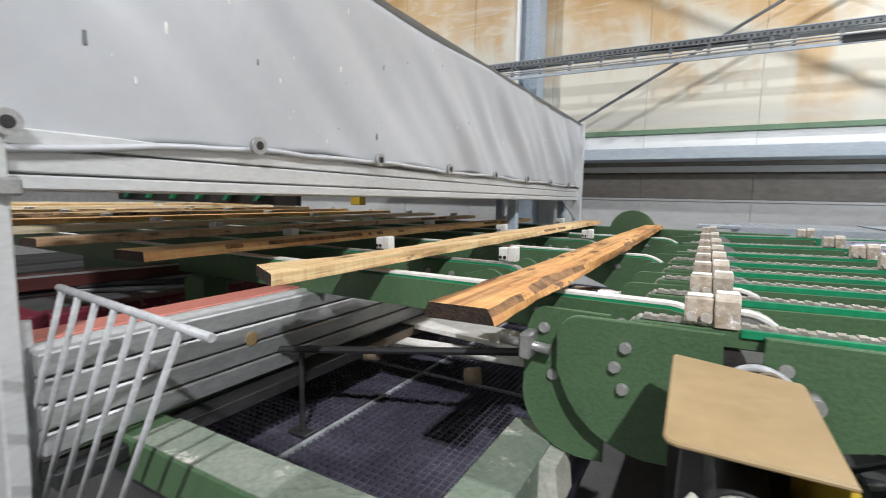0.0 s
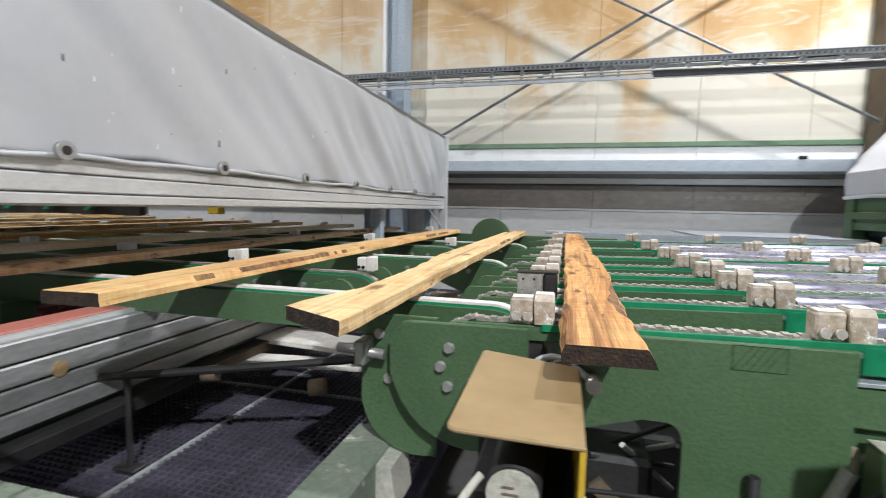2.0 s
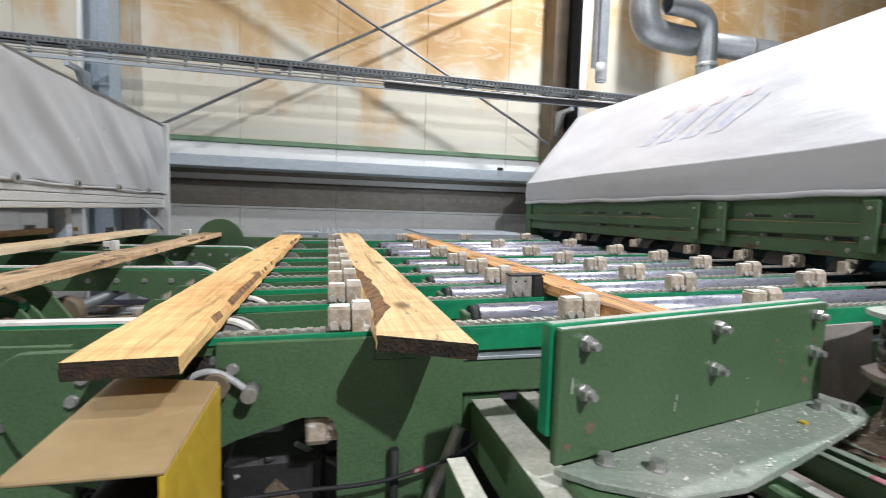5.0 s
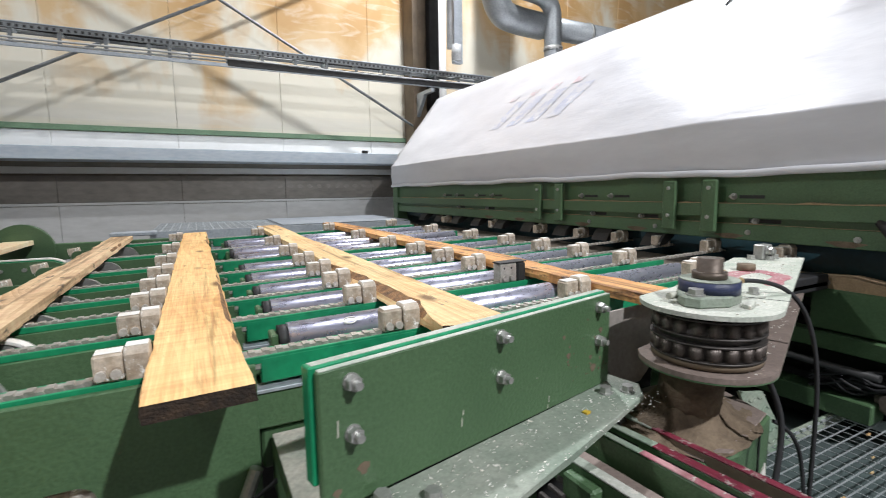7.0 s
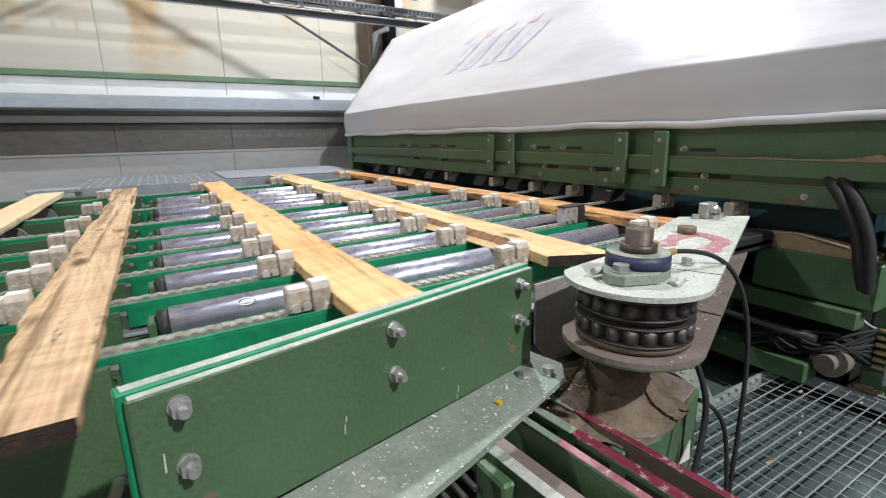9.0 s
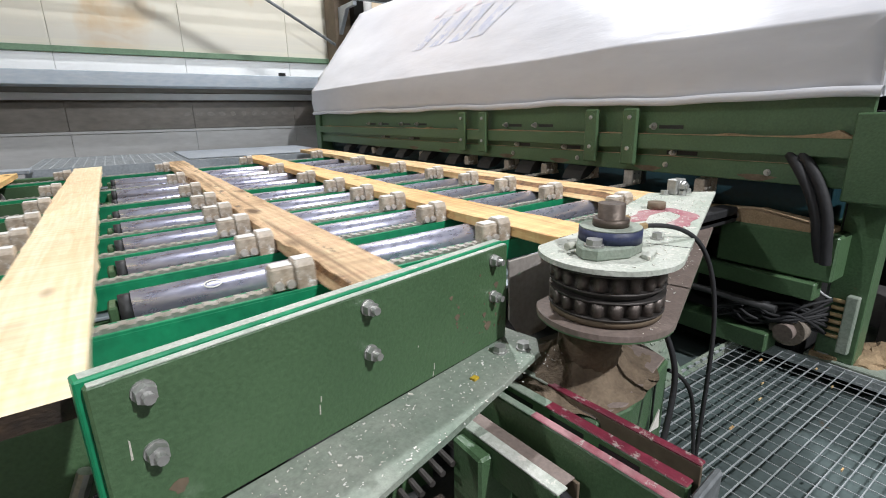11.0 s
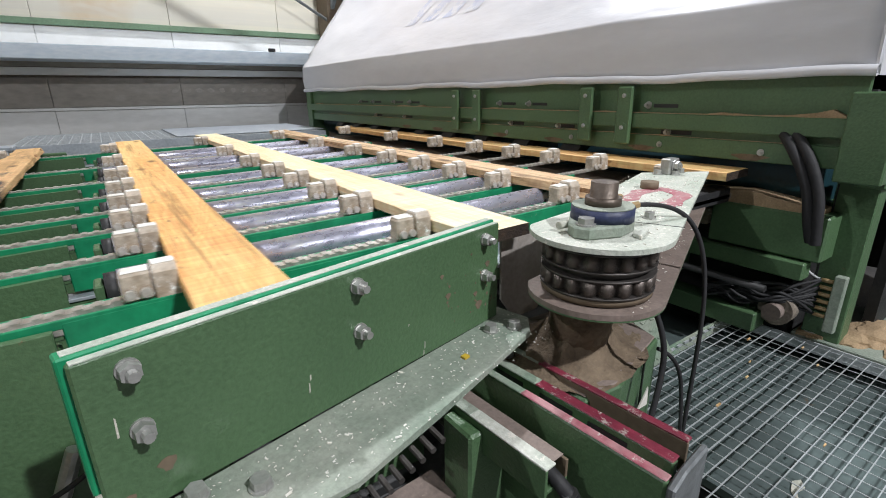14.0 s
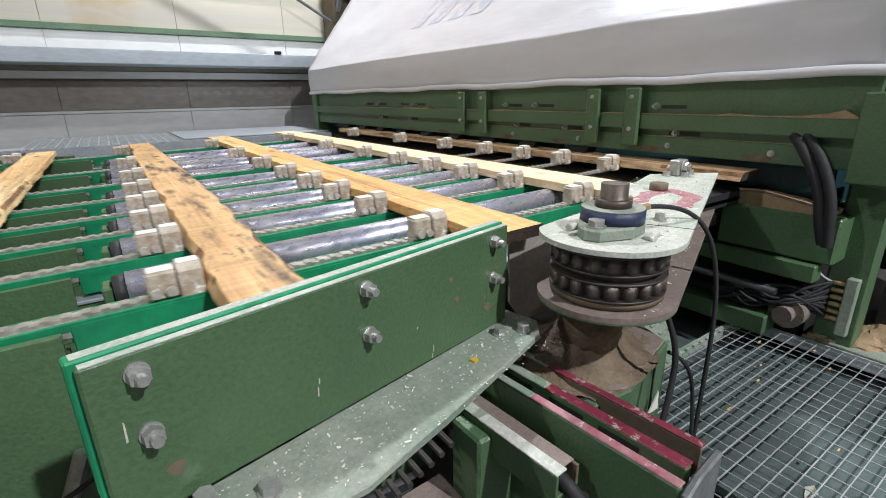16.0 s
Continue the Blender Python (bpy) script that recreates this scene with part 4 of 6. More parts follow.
def left_chains():
    """Infeed chains left of the transfer."""
    for y, x1, z1 in ((1.60, -0.30, 1), (1.95, -0.80, 0), (2.50, -0.45, 1), (3.08, -0.80, 0), (3.5, -0.45, 1), (4.32, -0.80, 0)):
        r = thing("infeed_rail", "dark green infeed rail with a pale toothed belt", "conveyor rail", "infeed rails")
        out = [(-4.6, zc(-1) - 0.088), (-4.6, zc(-1) - 0.01), (x1 - 0.12, zc(-0.5) - 0.012)] + arc(x1 - 0.12, zc(-0.5) - 0.132, 0.12, 88, 10, 6) + [(x1 - 0.05, 0.90), (x1 - 0.20, 0.885), (x1 - 0.36, 0.948)]
        part("side_plate", prism(out, y - 0.03, y - 0.018, "xz"), M["green"], r)
        part("back_plate", prism(out, y + 0.018, y + 0.03, "xz"), M["green"], r)
        top = [(-4.6, zc(-1) - 0.004), (x1 - 0.12, zc(-0.5))] + arc(x1 - 0.12, zc(-0.5) - 0.13, 0.13, 88, 55, 5)
        low = [(x, z - 0.006) for x, z in top][::-1]
        if z1:
            part("belt", prism(top + low, y - 0.016, y + 0.016, "xz"), M["lug_white"], r, "pale toothed conveyor belt")
        else:
            part("belt", prism(top + low, y - 0.012, y + 0.012, "xz"), M["chain"], r, "worn roller chain")
        part("guide", prism([(p[0], p[1] - 0.007) for p in top] + [(p[0], p[1] - 0.020) for p in low], y - 0.0175, y + 0.0175, "xz"), M["emerald"], r)
        for k in range(4):
            bolt(r, (x1 - 0.2 - 0.09 * k, y - 0.031, 0.985), (0, -1, 0), 0.007, stub=0.0, washer=0.010, h=0.005)
    cs = thing("idler_shaft", "grey steel idler shaft with a rusty hub", "shaft")
    smooth(part("shaft", rod((-0.86, 1.8, 0.93), (-0.86, 4.4, 0.93), 0.018, 16), M["tray"], cs))
    for y in (1.85, 2.15):
        smooth(part("hub", rod((-0.86, y, 0.93), (-0.86, y + 0.05, 0.93), 0.05, 18), M["rust"], cs))
    for y in (1.75, 2.05):
        part("cover", prism([(-0.98, 0.93), (-0.96, 1.02)] + arc(-0.88, 0.99, 0.05, 120, 30, 4) + [(-0.78, 0.93)], y, y + 0.012, "xz"), M["green"], cs)
    tr = thing("discharge_rollers", "bright steel rollers below the transfer", "rollers")
    for k in range(3):
        smooth(part("roller", rod((-1.7, 2.3 + 0.2 * k, 0.80), (-0.6, 2.3 + 0.2 * k, 0.80), 0.05, 18), M["steel"], tr))


left_chains()


# ---- yellow sensor guard ----
def guard():
    g = thing("sensor_guard", "dusty yellow bent sheet guard over a sensor", "guard")
    z = 1.012
    top = [(-0.385, 1.312), (-0.239, 1.268), (-0.236, 1.26), (-0.235, 1.018), (-0.370, 1.020), (-0.378, 1.024), (-0.382, 1.034), (-0.389, 1.305)]
    part("top_sheet", prism(top, z - 0.006, z, "xy", bev=0.002), M["yellow_dusty"], g)
    part("side_sheet", prism([(1.265, z - 0.006), (1.018, z - 0.006), (1.018, 0.80), (1.265, 0.80)], -0.241, -0.235, "yz"), M["yellow"], g)
    part("back_sheet", prism([(-0.385, z - 0.006), (-0.24, z - 0.006), (-0.24, 0.78), (-0.385, 0.78)], 1.265, 1.27, "xz"), M["dark"], g)
    se = smooth(part("sensor", rod((-0.31, 1.06, 0.925), (-0.31, 1.2, 0.925), 0.032, 20), M["dark"], g))
    smooth(part("sensor_face", rod((-0.31, 1.055, 0.925), (-0.31, 1.06, 0.925), 0.030, 20), M["dust_pale"], se, "pale round sensor face with red smears"))
    for k in range(3):
        part("smear", box(-0.322, -0.298 - 0.005 * k, 1.0535, 1.055, 0.918 + 0.008 * k, 0.920 + 0.008 * k), M["rust"], se)
    part("bracket", box(-0.37, -0.25, 1.10, 1.25, 0.70, 0.90, 0.004), M["dark"], g)
    tube([(-0.35, 1.08, 0.93), (-0.385, 1.03, 0.90), (-0.38, 1.03, 0.80), (-0.36, 1.05, 0.70)], 0.005, "hose", M["dust_pale"], g)
    tube([(-0.35, 1.2, 0.75), (-0.45, 1.15, 0.70), (-0.50, 1.2, 0.58)], 0.008, "hose", M["rubber"], g)
    for k in range(4):
        bolt(g, (-0.234, 1.06 + 0.02 * k, 0.93 - 0.035 * k), (1, 0, 0), 0.004, stub=0.006, washer=0.006, h=0.005)
    le = thing("stop_lever", "worn pale steel stop lever in the plate notch", "lever")
    tube([(-0.318, 1.374, 0.962), (-0.308, 1.372, 0.982), (-0.275, 1.37, 0.996), (-0.24, 1.368, 0.982), (-0.21, 1.366, 0.955)], 0.006, "arm", M["white_tube"], le)
    smooth(part("pivot", rod((-0.208, 1.345, 0.955), (-0.208, 1.388, 0.955), 0.013, 14), M["zinc"], le))
    smooth(part("hub", rod((-0.262, 1.35, 0.97), (-0.262, 1.388, 0.97), 0.022, 18), M["rust"], le))
    tube([(-0.24, 1.30, 0.80), (-0.15, 1.34, 0.785), (0.0, 1.34, 0.78), (0.09, 1.34, 0.80), (0.18, 1.34, 0.825), (0.26, 1.36, 0.88)], 0.004, "signal_cable", M["rubber"])
    tagged(bpy.data.objects["signal_cable"], "thin black signal cable hanging along the plate", "cable")
    smooth(part("tape", rod((0.075, 1.34, 0.797), (0.095, 1.34, 0.802), 0.0052, 10), M["red"], bpy.data.objects["signal_cable"], "red tape wrap"))
    for k in range(3):
        w = tube([(-0.24, 1.28, 0.78 - 0.02 * k), (-0.20, 1.30, 0.72), (-0.17 + 0.03 * k, 1.32, 0.66), (-0.22, 1.35, 0.58)], 0.003, "loose_wire", M["zinc" if k == 1 else "rubber"])
        tagged(w, "loose thin wire hanging below the guard", "cable", "loose wires")
    rodo = thing("slot_pin", "black rubber pin standing in the plate slot", "pin")
    smooth(part("pin", rod((0.045, 1.375, 0.60), (0.045, 1.375, 0.826), 0.009, 12), M["rubber"], rodo))


guard()


# ---- skewed fence plate ----
def fence_plate():
    f = thing("fence_plate", "green bolted angle plate that squares up the boards", "fence")
    ang = math.degrees(math.atan2(1.238 - 1.098, 0.877 - 0.232))
    f.matrix_basis = pose(0.223, 1.087, 0, 0, 0, ang)
    L = 0.66
    pl = part("plate", box(0, L, 0, 0.012, 0.93, 1.122, 0.0025), M["green"], f)
    part("liner", box(-0.006, L, 0.0125, 0.034, 0.968, 1.126, 0.002), M["emerald"], f, "emerald plastic liner")
    part("top_edge", box(0.003, L - 0.003, 0.001, 0.011, 1.1215, 1.1226), M["white_dusty"], f, "worn dusty top edge")
    part("liner_dust", box(0.0, L - 0.003, 0.017, 0.031, 1.1255, 1.1266), M["white_dusty"], f)
    ft = part("foot", prism([(0.0, 0.0), (0.03, -0.05), (0.10, -0.115), (0.21, -0.135), (0.36, -0.12), (L - 0.01, -0.085), (L + 0.035, -0.05), (L + 0.035, 0.03), (L, 0.03), (L, 0.0)], 0.918, 0.93, "xy", bev=0.002), M["foot_dusty"], f, "dusty splinter-strewn foot flange")
    for x in (0.045, 0.325, 0.615):
        for z in (1.10, 1.03):
            bolt(pl, (x, 0, z), (0, -1, 0), 0.0094, stub=0.010, washer=0.0120, h=0.011)
    for x, y in ((0.075, -0.02), (0.13, -0.06), (0.60, -0.03), (0.64, -0.055)):
        bolt(ft, (x, y, 0.93), (0, 0, 1), 0.010, stub=0.0, washer=0.014)
    rnd = random.Random(9)
    for q in range(34):
        x, z, s = rnd.uniform(0.50, 0.655), rnd.uniform(0.965, 1.09), rnd.uniform(0.0008, 0.0028)
        part("rust_spot", prism([(x + s * math.cos(a) * (1 + 0.4 * math.sin(a * 3)), z + 1.4 * s * math.sin(a)) for a in np.linspace(0, 5.7, 7)], -0.0004, 0.0, "xz"), M["rust"], pl)
    rnd = random.Random(7)
    chips = bmesh.new()
    for k in range(420):
        x, s = rnd.uniform(0.06, L + 0.03), rnd.uniform(0.0006, 0.0019) * (1 if rnd.random() < 0.95 else 2.2)
        y = -rnd.uniform(0.003, 0.125)
        box(-s, s, -s * 0.4, s * 0.4, 0, s * 0.4, 0, chips, pose(x, y, 0.9302, rnd.uniform(-25, 25), rnd.uniform(-25, 25), rnd.uniform(0, 360)))
    ch = tagged(part("chip_litter", chips, M["lug_white"], f), "pale wood chips and shavings", kind="stuff")
    part("orange_chip", box(0.49, 0.502, -0.06, -0.05, 0.930, 0.934), M["yellow"], f)
    for x, z, h in ((0.236, 0.972, 0.014), (0.239, 0.99, 0.008), (0.455, 0.945, 0.012), (0.452, 0.934, 0.008), (0.024, 1.03, 0.022), (0.42, 1.0, 0.003)):
        part("scratch", prism([(x - 0.001, z), (x + 0.0012, z + 0.001), (x + 0.0015, z + h), (x, z + h * 1.1)], -0.0008, 0.0, "xz"), M["dust_pale"], pl)
    for x, z, s in ((0.50, 1.06, 0.004), (0.515, 1.02, 0.006), (0.60, 0.975, 0.009), (0.59, 1.0, 0.005), (0.625, 1.05, 0.006), (0.06, 0.975, 0.009), (0.02, 0.955, 0.006)):
        part("rust_spot", prism([(x + s * math.cos(a) * (1 + 0.4 * math.sin(a * 3)), z + s * math.sin(a)) for a in np.linspace(0, 5.7, 9)], -0.0006, 0.0, "xz"), M["rust"], pl)
    # gusset and wear marks under the plate
    b = thing("fence_support", "green support beams under the fence plate", "frame")
    for x0, x1, y0, y1, z0, z1, mt in ((0.20, 0.265, 1.0, 1.40, 0.80, 0.90, "green"), (0.305, 0.345, 1.15, 1.42, 0.83, 0.905, "green"),
                                      (0.115, 0.15, 1.0, 1.26, 0.78, 0.86, "green")):
        part("beam", box(x0, x1, y0, y1, z0, z1, 0.005), M[mt], b)
        part("dust_layer", box(x0 + 0.002, x1 - 0.002, y0 + 0.002, y1 - 0.002, z1, z1 + 0.002), M["dust_pale"], b)
    part("tie", rod((0.07, 1.36, 0.62), (0.17, 1.37, 0.86), 0.012, 10), M["zinc"], b)
    part("post", box(0.24, 0.32, 1.02, 1.10, 0.0, 0.916, 0.005), M["green"], b)
    part("post", box(0.70, 0.78, 1.10, 1.18, 0.0, 0.80, 0.005), M["green"], b)


fence_plate()


def slide_beams():
    """A skewed U channel with red worn flanges, an angle beside it and a short side channel."""
    at = pose(0.829, 0.85, 0, 0, 0, 4.3)
    b = thing("slide_beam", "green channel beam with worn magenta red flanges", "beam", at=at)
    part("side_web", box(-0.008, 0.006, -0.02, 0.42, 0.62, 0.852, 0.004), M["green"], b)
    part("trough_floor", box(0.006, 0.046, -0.02, 0.42, 0.815, 0.824, 0.002), M["green"], b)
    part("side_web", box(0.034, 0.050, -0.01, 0.40, 0.62, 0.852, 0.003), M["green"], b)
    part("flange_near", box(-0.009, 0.0075, -0.02, 0.24, 0.8522, 0.8555, 0.0015), M["red_faint"], b, "pinkish rubbed flange edge")
    part("flange_far", box(-0.009, 0.0075, 0.24, 0.42, 0.8522, 0.8550, 0.0015), M["green_dusty"], b)
    part("flange_near", box(0.031, 0.0525, -0.01, 0.24, 0.8522, 0.8560, 0.0018), M["red"], b, "worn magenta red flange")
    part("flange_far", box(0.031, 0.0525, 0.24, 0.40, 0.8522, 0.8552, 0.0018), M["green_dusty"], b)
    part("trough_dirt", box(0.008, 0.033, -0.02, 0.12, 0.8242, 0.827, 0.001), M["red_faint"], b)
    for y in (0.06, 0.16, 0.27):
        part("slot", box(0.0325, 0.0338, y, y + 0.07, 0.832, 0.841), M["dark"], b)
    part("end_cap", prism([(-0.012, 0.70), (-0.012, 0.848), (0.02, 0.862), (0.085, 0.868), (0.085, 0.70)], -0.034, -0.022, "xz", bev=0.003), M["tray"], b, "scuffed grey end plate")
    c = thing("angle_rail", "dark brown steel angle with worn red edge", "beam", at=at)
    part("web", box(0.088, 0.094, -0.005, 0.40, 0.80, 0.853, 0.001), M["rust"], c)
    part("top_near", box(0.087, 0.102, -0.005, 0.28, 0.8532, 0.858, 0.0015), M["red"], c)
    part("top_far", box(0.087, 0.102, 0.28, 0.40, 0.8532, 0.857, 0.0015), M["green_dusty"], c)
    part("clip", box(0.07, 0.088, 0.34, 0.37, 0.835, 0.852, 0.003), M["zinc"], c)
    e = thing("small_beam", "short green channel with a dusty worn top", "beam", at=pose(0.750, 0.965, 0, 0, 0, 4.3))
    part("side_web", box(-0.012, -0.006, 0, 0.27, 0.755, 0.812, 0.001), M["green"], e)
    part("floor", box(-0.006, 0.044, 0, 0.27, 0.765, 0.772, 0.001), M["green"], e)
    part("side_web", box(0.038, 0.044, 0, 0.27, 0.772, 0.806, 0.001), M["rust"], e)
    part("flange_near", box(-0.012, 0.012, 0, 0.17, 0.8122, 0.816, 0.001), M["white_dusty"], e, "dust-whitened flange")
    part("flange_far", box(-0.012, 0.012, 0.17, 0.27, 0.8122, 0.816, 0.001), M["foot_dusty"], e)
    part("top_dirt", box(0.012, 0.044, 0.01, 0.27, 0.8062, 0.809, 0.001), M["rust_dusty"], e, "brown crusted dirt")
    tube([(0.016, 0.03, 0.79), (0.018, -0.02, 0.775), (0.03, -0.05, 0.72), (0.02, -0.06, 0.60)], 0.012, "hose", M["rubber"], e)
    for k in range(9):
        smooth(part("hose_ring", rod((0.019 + 0.0012 * k, -0.022 - 0.0032 * k, 0.772 - 0.0062 * k), (0.0195 + 0.0012 * k, -0.0225 - 0.0032 * k, 0.7695 - 0.0062 * k), 0.0135, 12), M["dark"], e))
    d = thing("lower_machine", "dark greasy chain drive below the fence", "machine")
    part("housing", box(0.36, 0.7, 1.25, 1.6, 0.30, 0.60, 0.01), M["dark"], d)
    part("sheet", prism([(0.55, 0.86), (0.72, 0.80), (0.72, 0.62), (0.5, 0.62)], 1.28, 1.29, "xz"), M["green"], d)
    for k in range(16):
        x = 0.38 + 0.022 * k
        part("link", rod((x, 1.16, 0.62 + 0.010 * k), (x, 1.20, 0.62 + 0.010 * k), 0.006, 8), M["darkchain"], d)
    part("dust_drift", prism([(0.42, 0.60), (0.5, 0.625), (0.62, 0.64), (0.70, 0.645), (0.70, 0.60)], 1.14, 1.22, "xz"), M["rust_dusty"], d)
    part("cover_plate", box(0.30, 0.72, 1.02, 1.30, 0.40, 0.42, 0.003), M["dark"], d)


slide_beams()


# ---- vertical chain roller ----
SPIN = (0.994, 1.0955)


def spindle():
    ZT, ZL = 1.118, 1.005

    def outline(r, shift):
        """Half disc round the shaft, running out into the skewed arm."""
        pts = [(SPIN[0] + r * math.cos(radians(t)), SPIN[1] + r * math.sin(radians(t))) for t in np.linspace(128, 292, 22)]
        return pts + [(1.786 + shift, 1.301), (1.608 + shift, 1.415), (1.05, 1.214), (0.985, 1.206)]
    h = thing("roller_carrier", "dusty green arm plates that carry the upright chain roller", "carrier")
    part("top_plate", prism(outline(0.1256, 0.0), ZT - 0.009, ZT, "xy", bev=0.0015), M["white_dusty"], h)
    part("plate_seam", prism([(1.075, 1.0965), (1.118, 1.0075), (1.1195, 1.0085), (1.0765, 1.0975)], ZT, ZT + 0.0006, "xy"), M["dark"], h)
    part("bottom_plate", prism(outline(0.1245, 0.015), ZL - 0.010, ZL, "xy", bev=0.0015), M["rust_dusty"], h, "red brown dusty lower plate")
    part("bottom_rim", prism(outline(0.1240, 0.014), ZL - 0.0135, ZL - 0.0102, "xy"), M["green"], h, "green plate underside")
    # rubbed magenta ring painted on the arm
    ring = [(1.31 + 0.125 * math.cos(a) - 0.02 * math.sin(a) + 0.008 * math.sin(5 * a), 1.185 + 0.066 * math.sin(a) + 0.040 * math.cos(a) + 0.005 * math.sin(7 * a)) for a in np.linspace(-2.4, 2.3, 26)]
    inner = [(1.315 + 0.075 * math.cos(a) - 0.012 * math.sin(a) + 0.006 * math.sin(4 * a), 1.187 + 0.028 * math.sin(a) + 0.024 * math.cos(a)) for a in np.linspace(2.3, -2.4, 26)]
    part("red_ring", prism(ring + inner, ZT + 0.0002, ZT + 0.0008, "xy"), M["red_faint"], h, "worn magenta paint ring")
    rnd = random.Random(3)
    for z, count, nm in ((ZT, 420, 0), (ZL, 260, 1)):
        chips = bmesh.new()
        for k in range(count):
            t, w, q = rnd.random() ** 0.8 * 0.72 - 0.09, rnd.uniform(-0.1, 0.1), rnd.uniform(0.0008, 0.0026)
            x, y = SPIN[0] + t * 0.937 - w * 0.35, SPIN[1] + t * 0.35 + w * 0.937
            if t < 0.02 and math.hypot(x - SPIN[0], y - SPIN[1]) > 0.118:
                continue
            box(-q, q, -q * 0.45, q * 0.45, 0, q * 0.5, 0, chips, pose(x, y, z + 0.0002, rnd.uniform(-20, 20), rnd.uniform(-20, 20), rnd.uniform(0, 180)))
        tagged(part("chip_litter", chips, M["lug_white"], h), "pale wood chips", kind="stuff")
    # pillow block bearing on its green flange
    fl = [(SPIN[0] + x, SPIN[1] + y) for x, y in [(0.056 * math.cos(radians(t)), 0.056 * math.sin(radians(t))) for t in range(-60, 130, 10)]]
    fl += [(SPIN[0] - 0.02, SPIN[1] + 0.055), (SPIN[0] - 0.075, SPIN[1] + 0.012), (SPIN[0] - 0.088, SPIN[1] - 0.012), (SPIN[0] - 0.078, SPIN[1] - 0.036), (SPIN[0] - 0.02, SPIN[1] - 0.058)]
    part("bearing_flange", prism(fl, ZT, ZT + 0.021, "xy", bev=0.003), M["foot_dusty"], h)
    bh = smooth(part("bearing_housing", rod((*SPIN, ZT + 0.019), (*SPIN, ZT + 0.043), 0.055, 32), M["blue"], h, "chipped blue cast bearing housing"))
    smooth(part("bearing_ring", rod((*SPIN, ZT + 0.043), (*SPIN, ZT + 0.0455), 0.0535, 32), M["foot_dusty"], bh, "dust-caked bearing rim"))
    part("clamp_strip", prism([(SPIN[0] - 0.005, SPIN[1] - 0.085), (SPIN[0] + 0.045, SPIN[1] - 0.066), (SPIN[0] + 0.052, SPIN[1] - 0.052), (SPIN[0] + 0.0, SPIN[1] - 0.066)], ZT, ZT + 0.007, "xy", bev=0.001), M["white_dusty"], h)
    for dx, dy, z, r in ((-0.064, -0.0165, 0.021, 0.0125), (0.135, -0.010, 0.0, 0.009), (0.655, 0.235, 0.0, 0.010), (0.70, 0.245, 0.0, 0.010), (0.62, 0.27, 0.0, 0.010)):
        bolt(h, (SPIN[0] + dx, SPIN[1] + dy, ZT + z), (0, 0, 1), r, stub=0.0, h=0.010, washer=r * 1.35)
    smooth(part("grease_stub", rod((SPIN[0] - 0.078, SPIN[1] + 0.03, ZT + 0.012), (SPIN[0] - 0.055, SPIN[1] + 0.03, ZT + 0.012), 0.007, 10), M["dust_pale"], h))
    smooth(part("sleeve", rod((1.402, 1.258, ZT), (1.402, 1.258, ZT + 0.018), 0.022, 18), M["rust"], h))
    part("sensor_block", box(1.625, 1.675, 1.337, 1.367, ZT, ZT + 0.046, 0.003), M["zinc"], h)
    bolt(h, (1.65, 1.336, ZT + 0.026), (0, -1, 0), 0.012, stub=0.006, washer=0.017)
    for k, (dx, dy) in enumerate(((0.043, 0.018), (0.047, 0.006), (0.036, 0.030))):
        part("brass_fitting", rod((SPIN[0] + dx, SPIN[1] + dy, ZT + 0.05), (SPIN[0] + dx + 0.012, SPIN[1] + dy, ZT + 0.054 - 0.004 * k), 0.006, 6), M["yellow_dusty"], h)
    part("cable_gland", rod((SPIN[0] + 0.068, SPIN[1] - 0.002, ZT + 0.03), (SPIN[0] + 0.096, SPIN[1] - 0.008, ZT + 0.032), 0.007, 6), M["yellow_dusty"], h)
    # base
    b = thing("roller_pedestal", "green machine pedestal buried in grey brown sawdust", "pedestal")
    part("box", prism([(0.895, 1.02), (0.985, 1.012), (1.20, 1.071), (1.27, 1.30), (0.88, 1.32)], 0.20, 0.838, "xy", bev=0.004), M["green"], b)
    part("dust_layer", prism([(0.90, 1.026), (0.985, 1.018), (1.195, 1.076), (1.262, 1.292), (0.888, 1.312)], 0.8382, 0.843, "xy", bev=0.002), M["rust_dusty"], b, "thick grey brown dust film")
    part("tread_plate", prism([(1.326, 0.685), (1.415, 0.693), (1.298, 0.846), (1.20, 0.865)], 1.14, 1.148, "xz", bev=0.001), M["green_dusty"], b, "dusty diamond tread plate")
    for k in range(26):
        u, v = (k % 5) / 5 + 0.1, (k // 5) / 5.2 + 0.08
        x = 1.326 + (1.415 - 1.326) * u + (1.20 - 1.326) * v
        z = 0.689 + 0.170 * v
        part("tread_stud", rod((x - 0.006, 1.139, z - 0.004 * (-1) ** k), (x + 0.006, 1.139, z + 0.004 * (-1) ** k), 0.0016, 5), M["green_dusty"], b)
    part("panel_joint", box(1.098, 1.101, 1.036, 1.0395, 0.60, 0.838), M["dark"], b)
    ny, nr = 56, 12
    vs, fs = [], []
    for i in range(nr + 1):
        for j in range(ny):
            a, q = 2 * math.pi * j / ny, i / nr
            rr = (0.045 + 0.115 * q) * (1 + 0.14 * math.sin(2 * a + 1) + 0.10 * noise.noise(Vector((math.cos(a) * 2, math.sin(a) * 2, 4.0))))
            zz = 0.842 + 0.075 * (1 - q) ** 2.2 + 0.020 * (1 - q) * noise.noise(Vector((math.cos(a) * 3, math.sin(a) * 3, q * 5))) + 0.005 * noise.noise(Vector((a * 9, q * 14, 1)))
            vs.append((1.02 + rr * math.cos(a), 1.155 + rr * math.sin(a), zz))
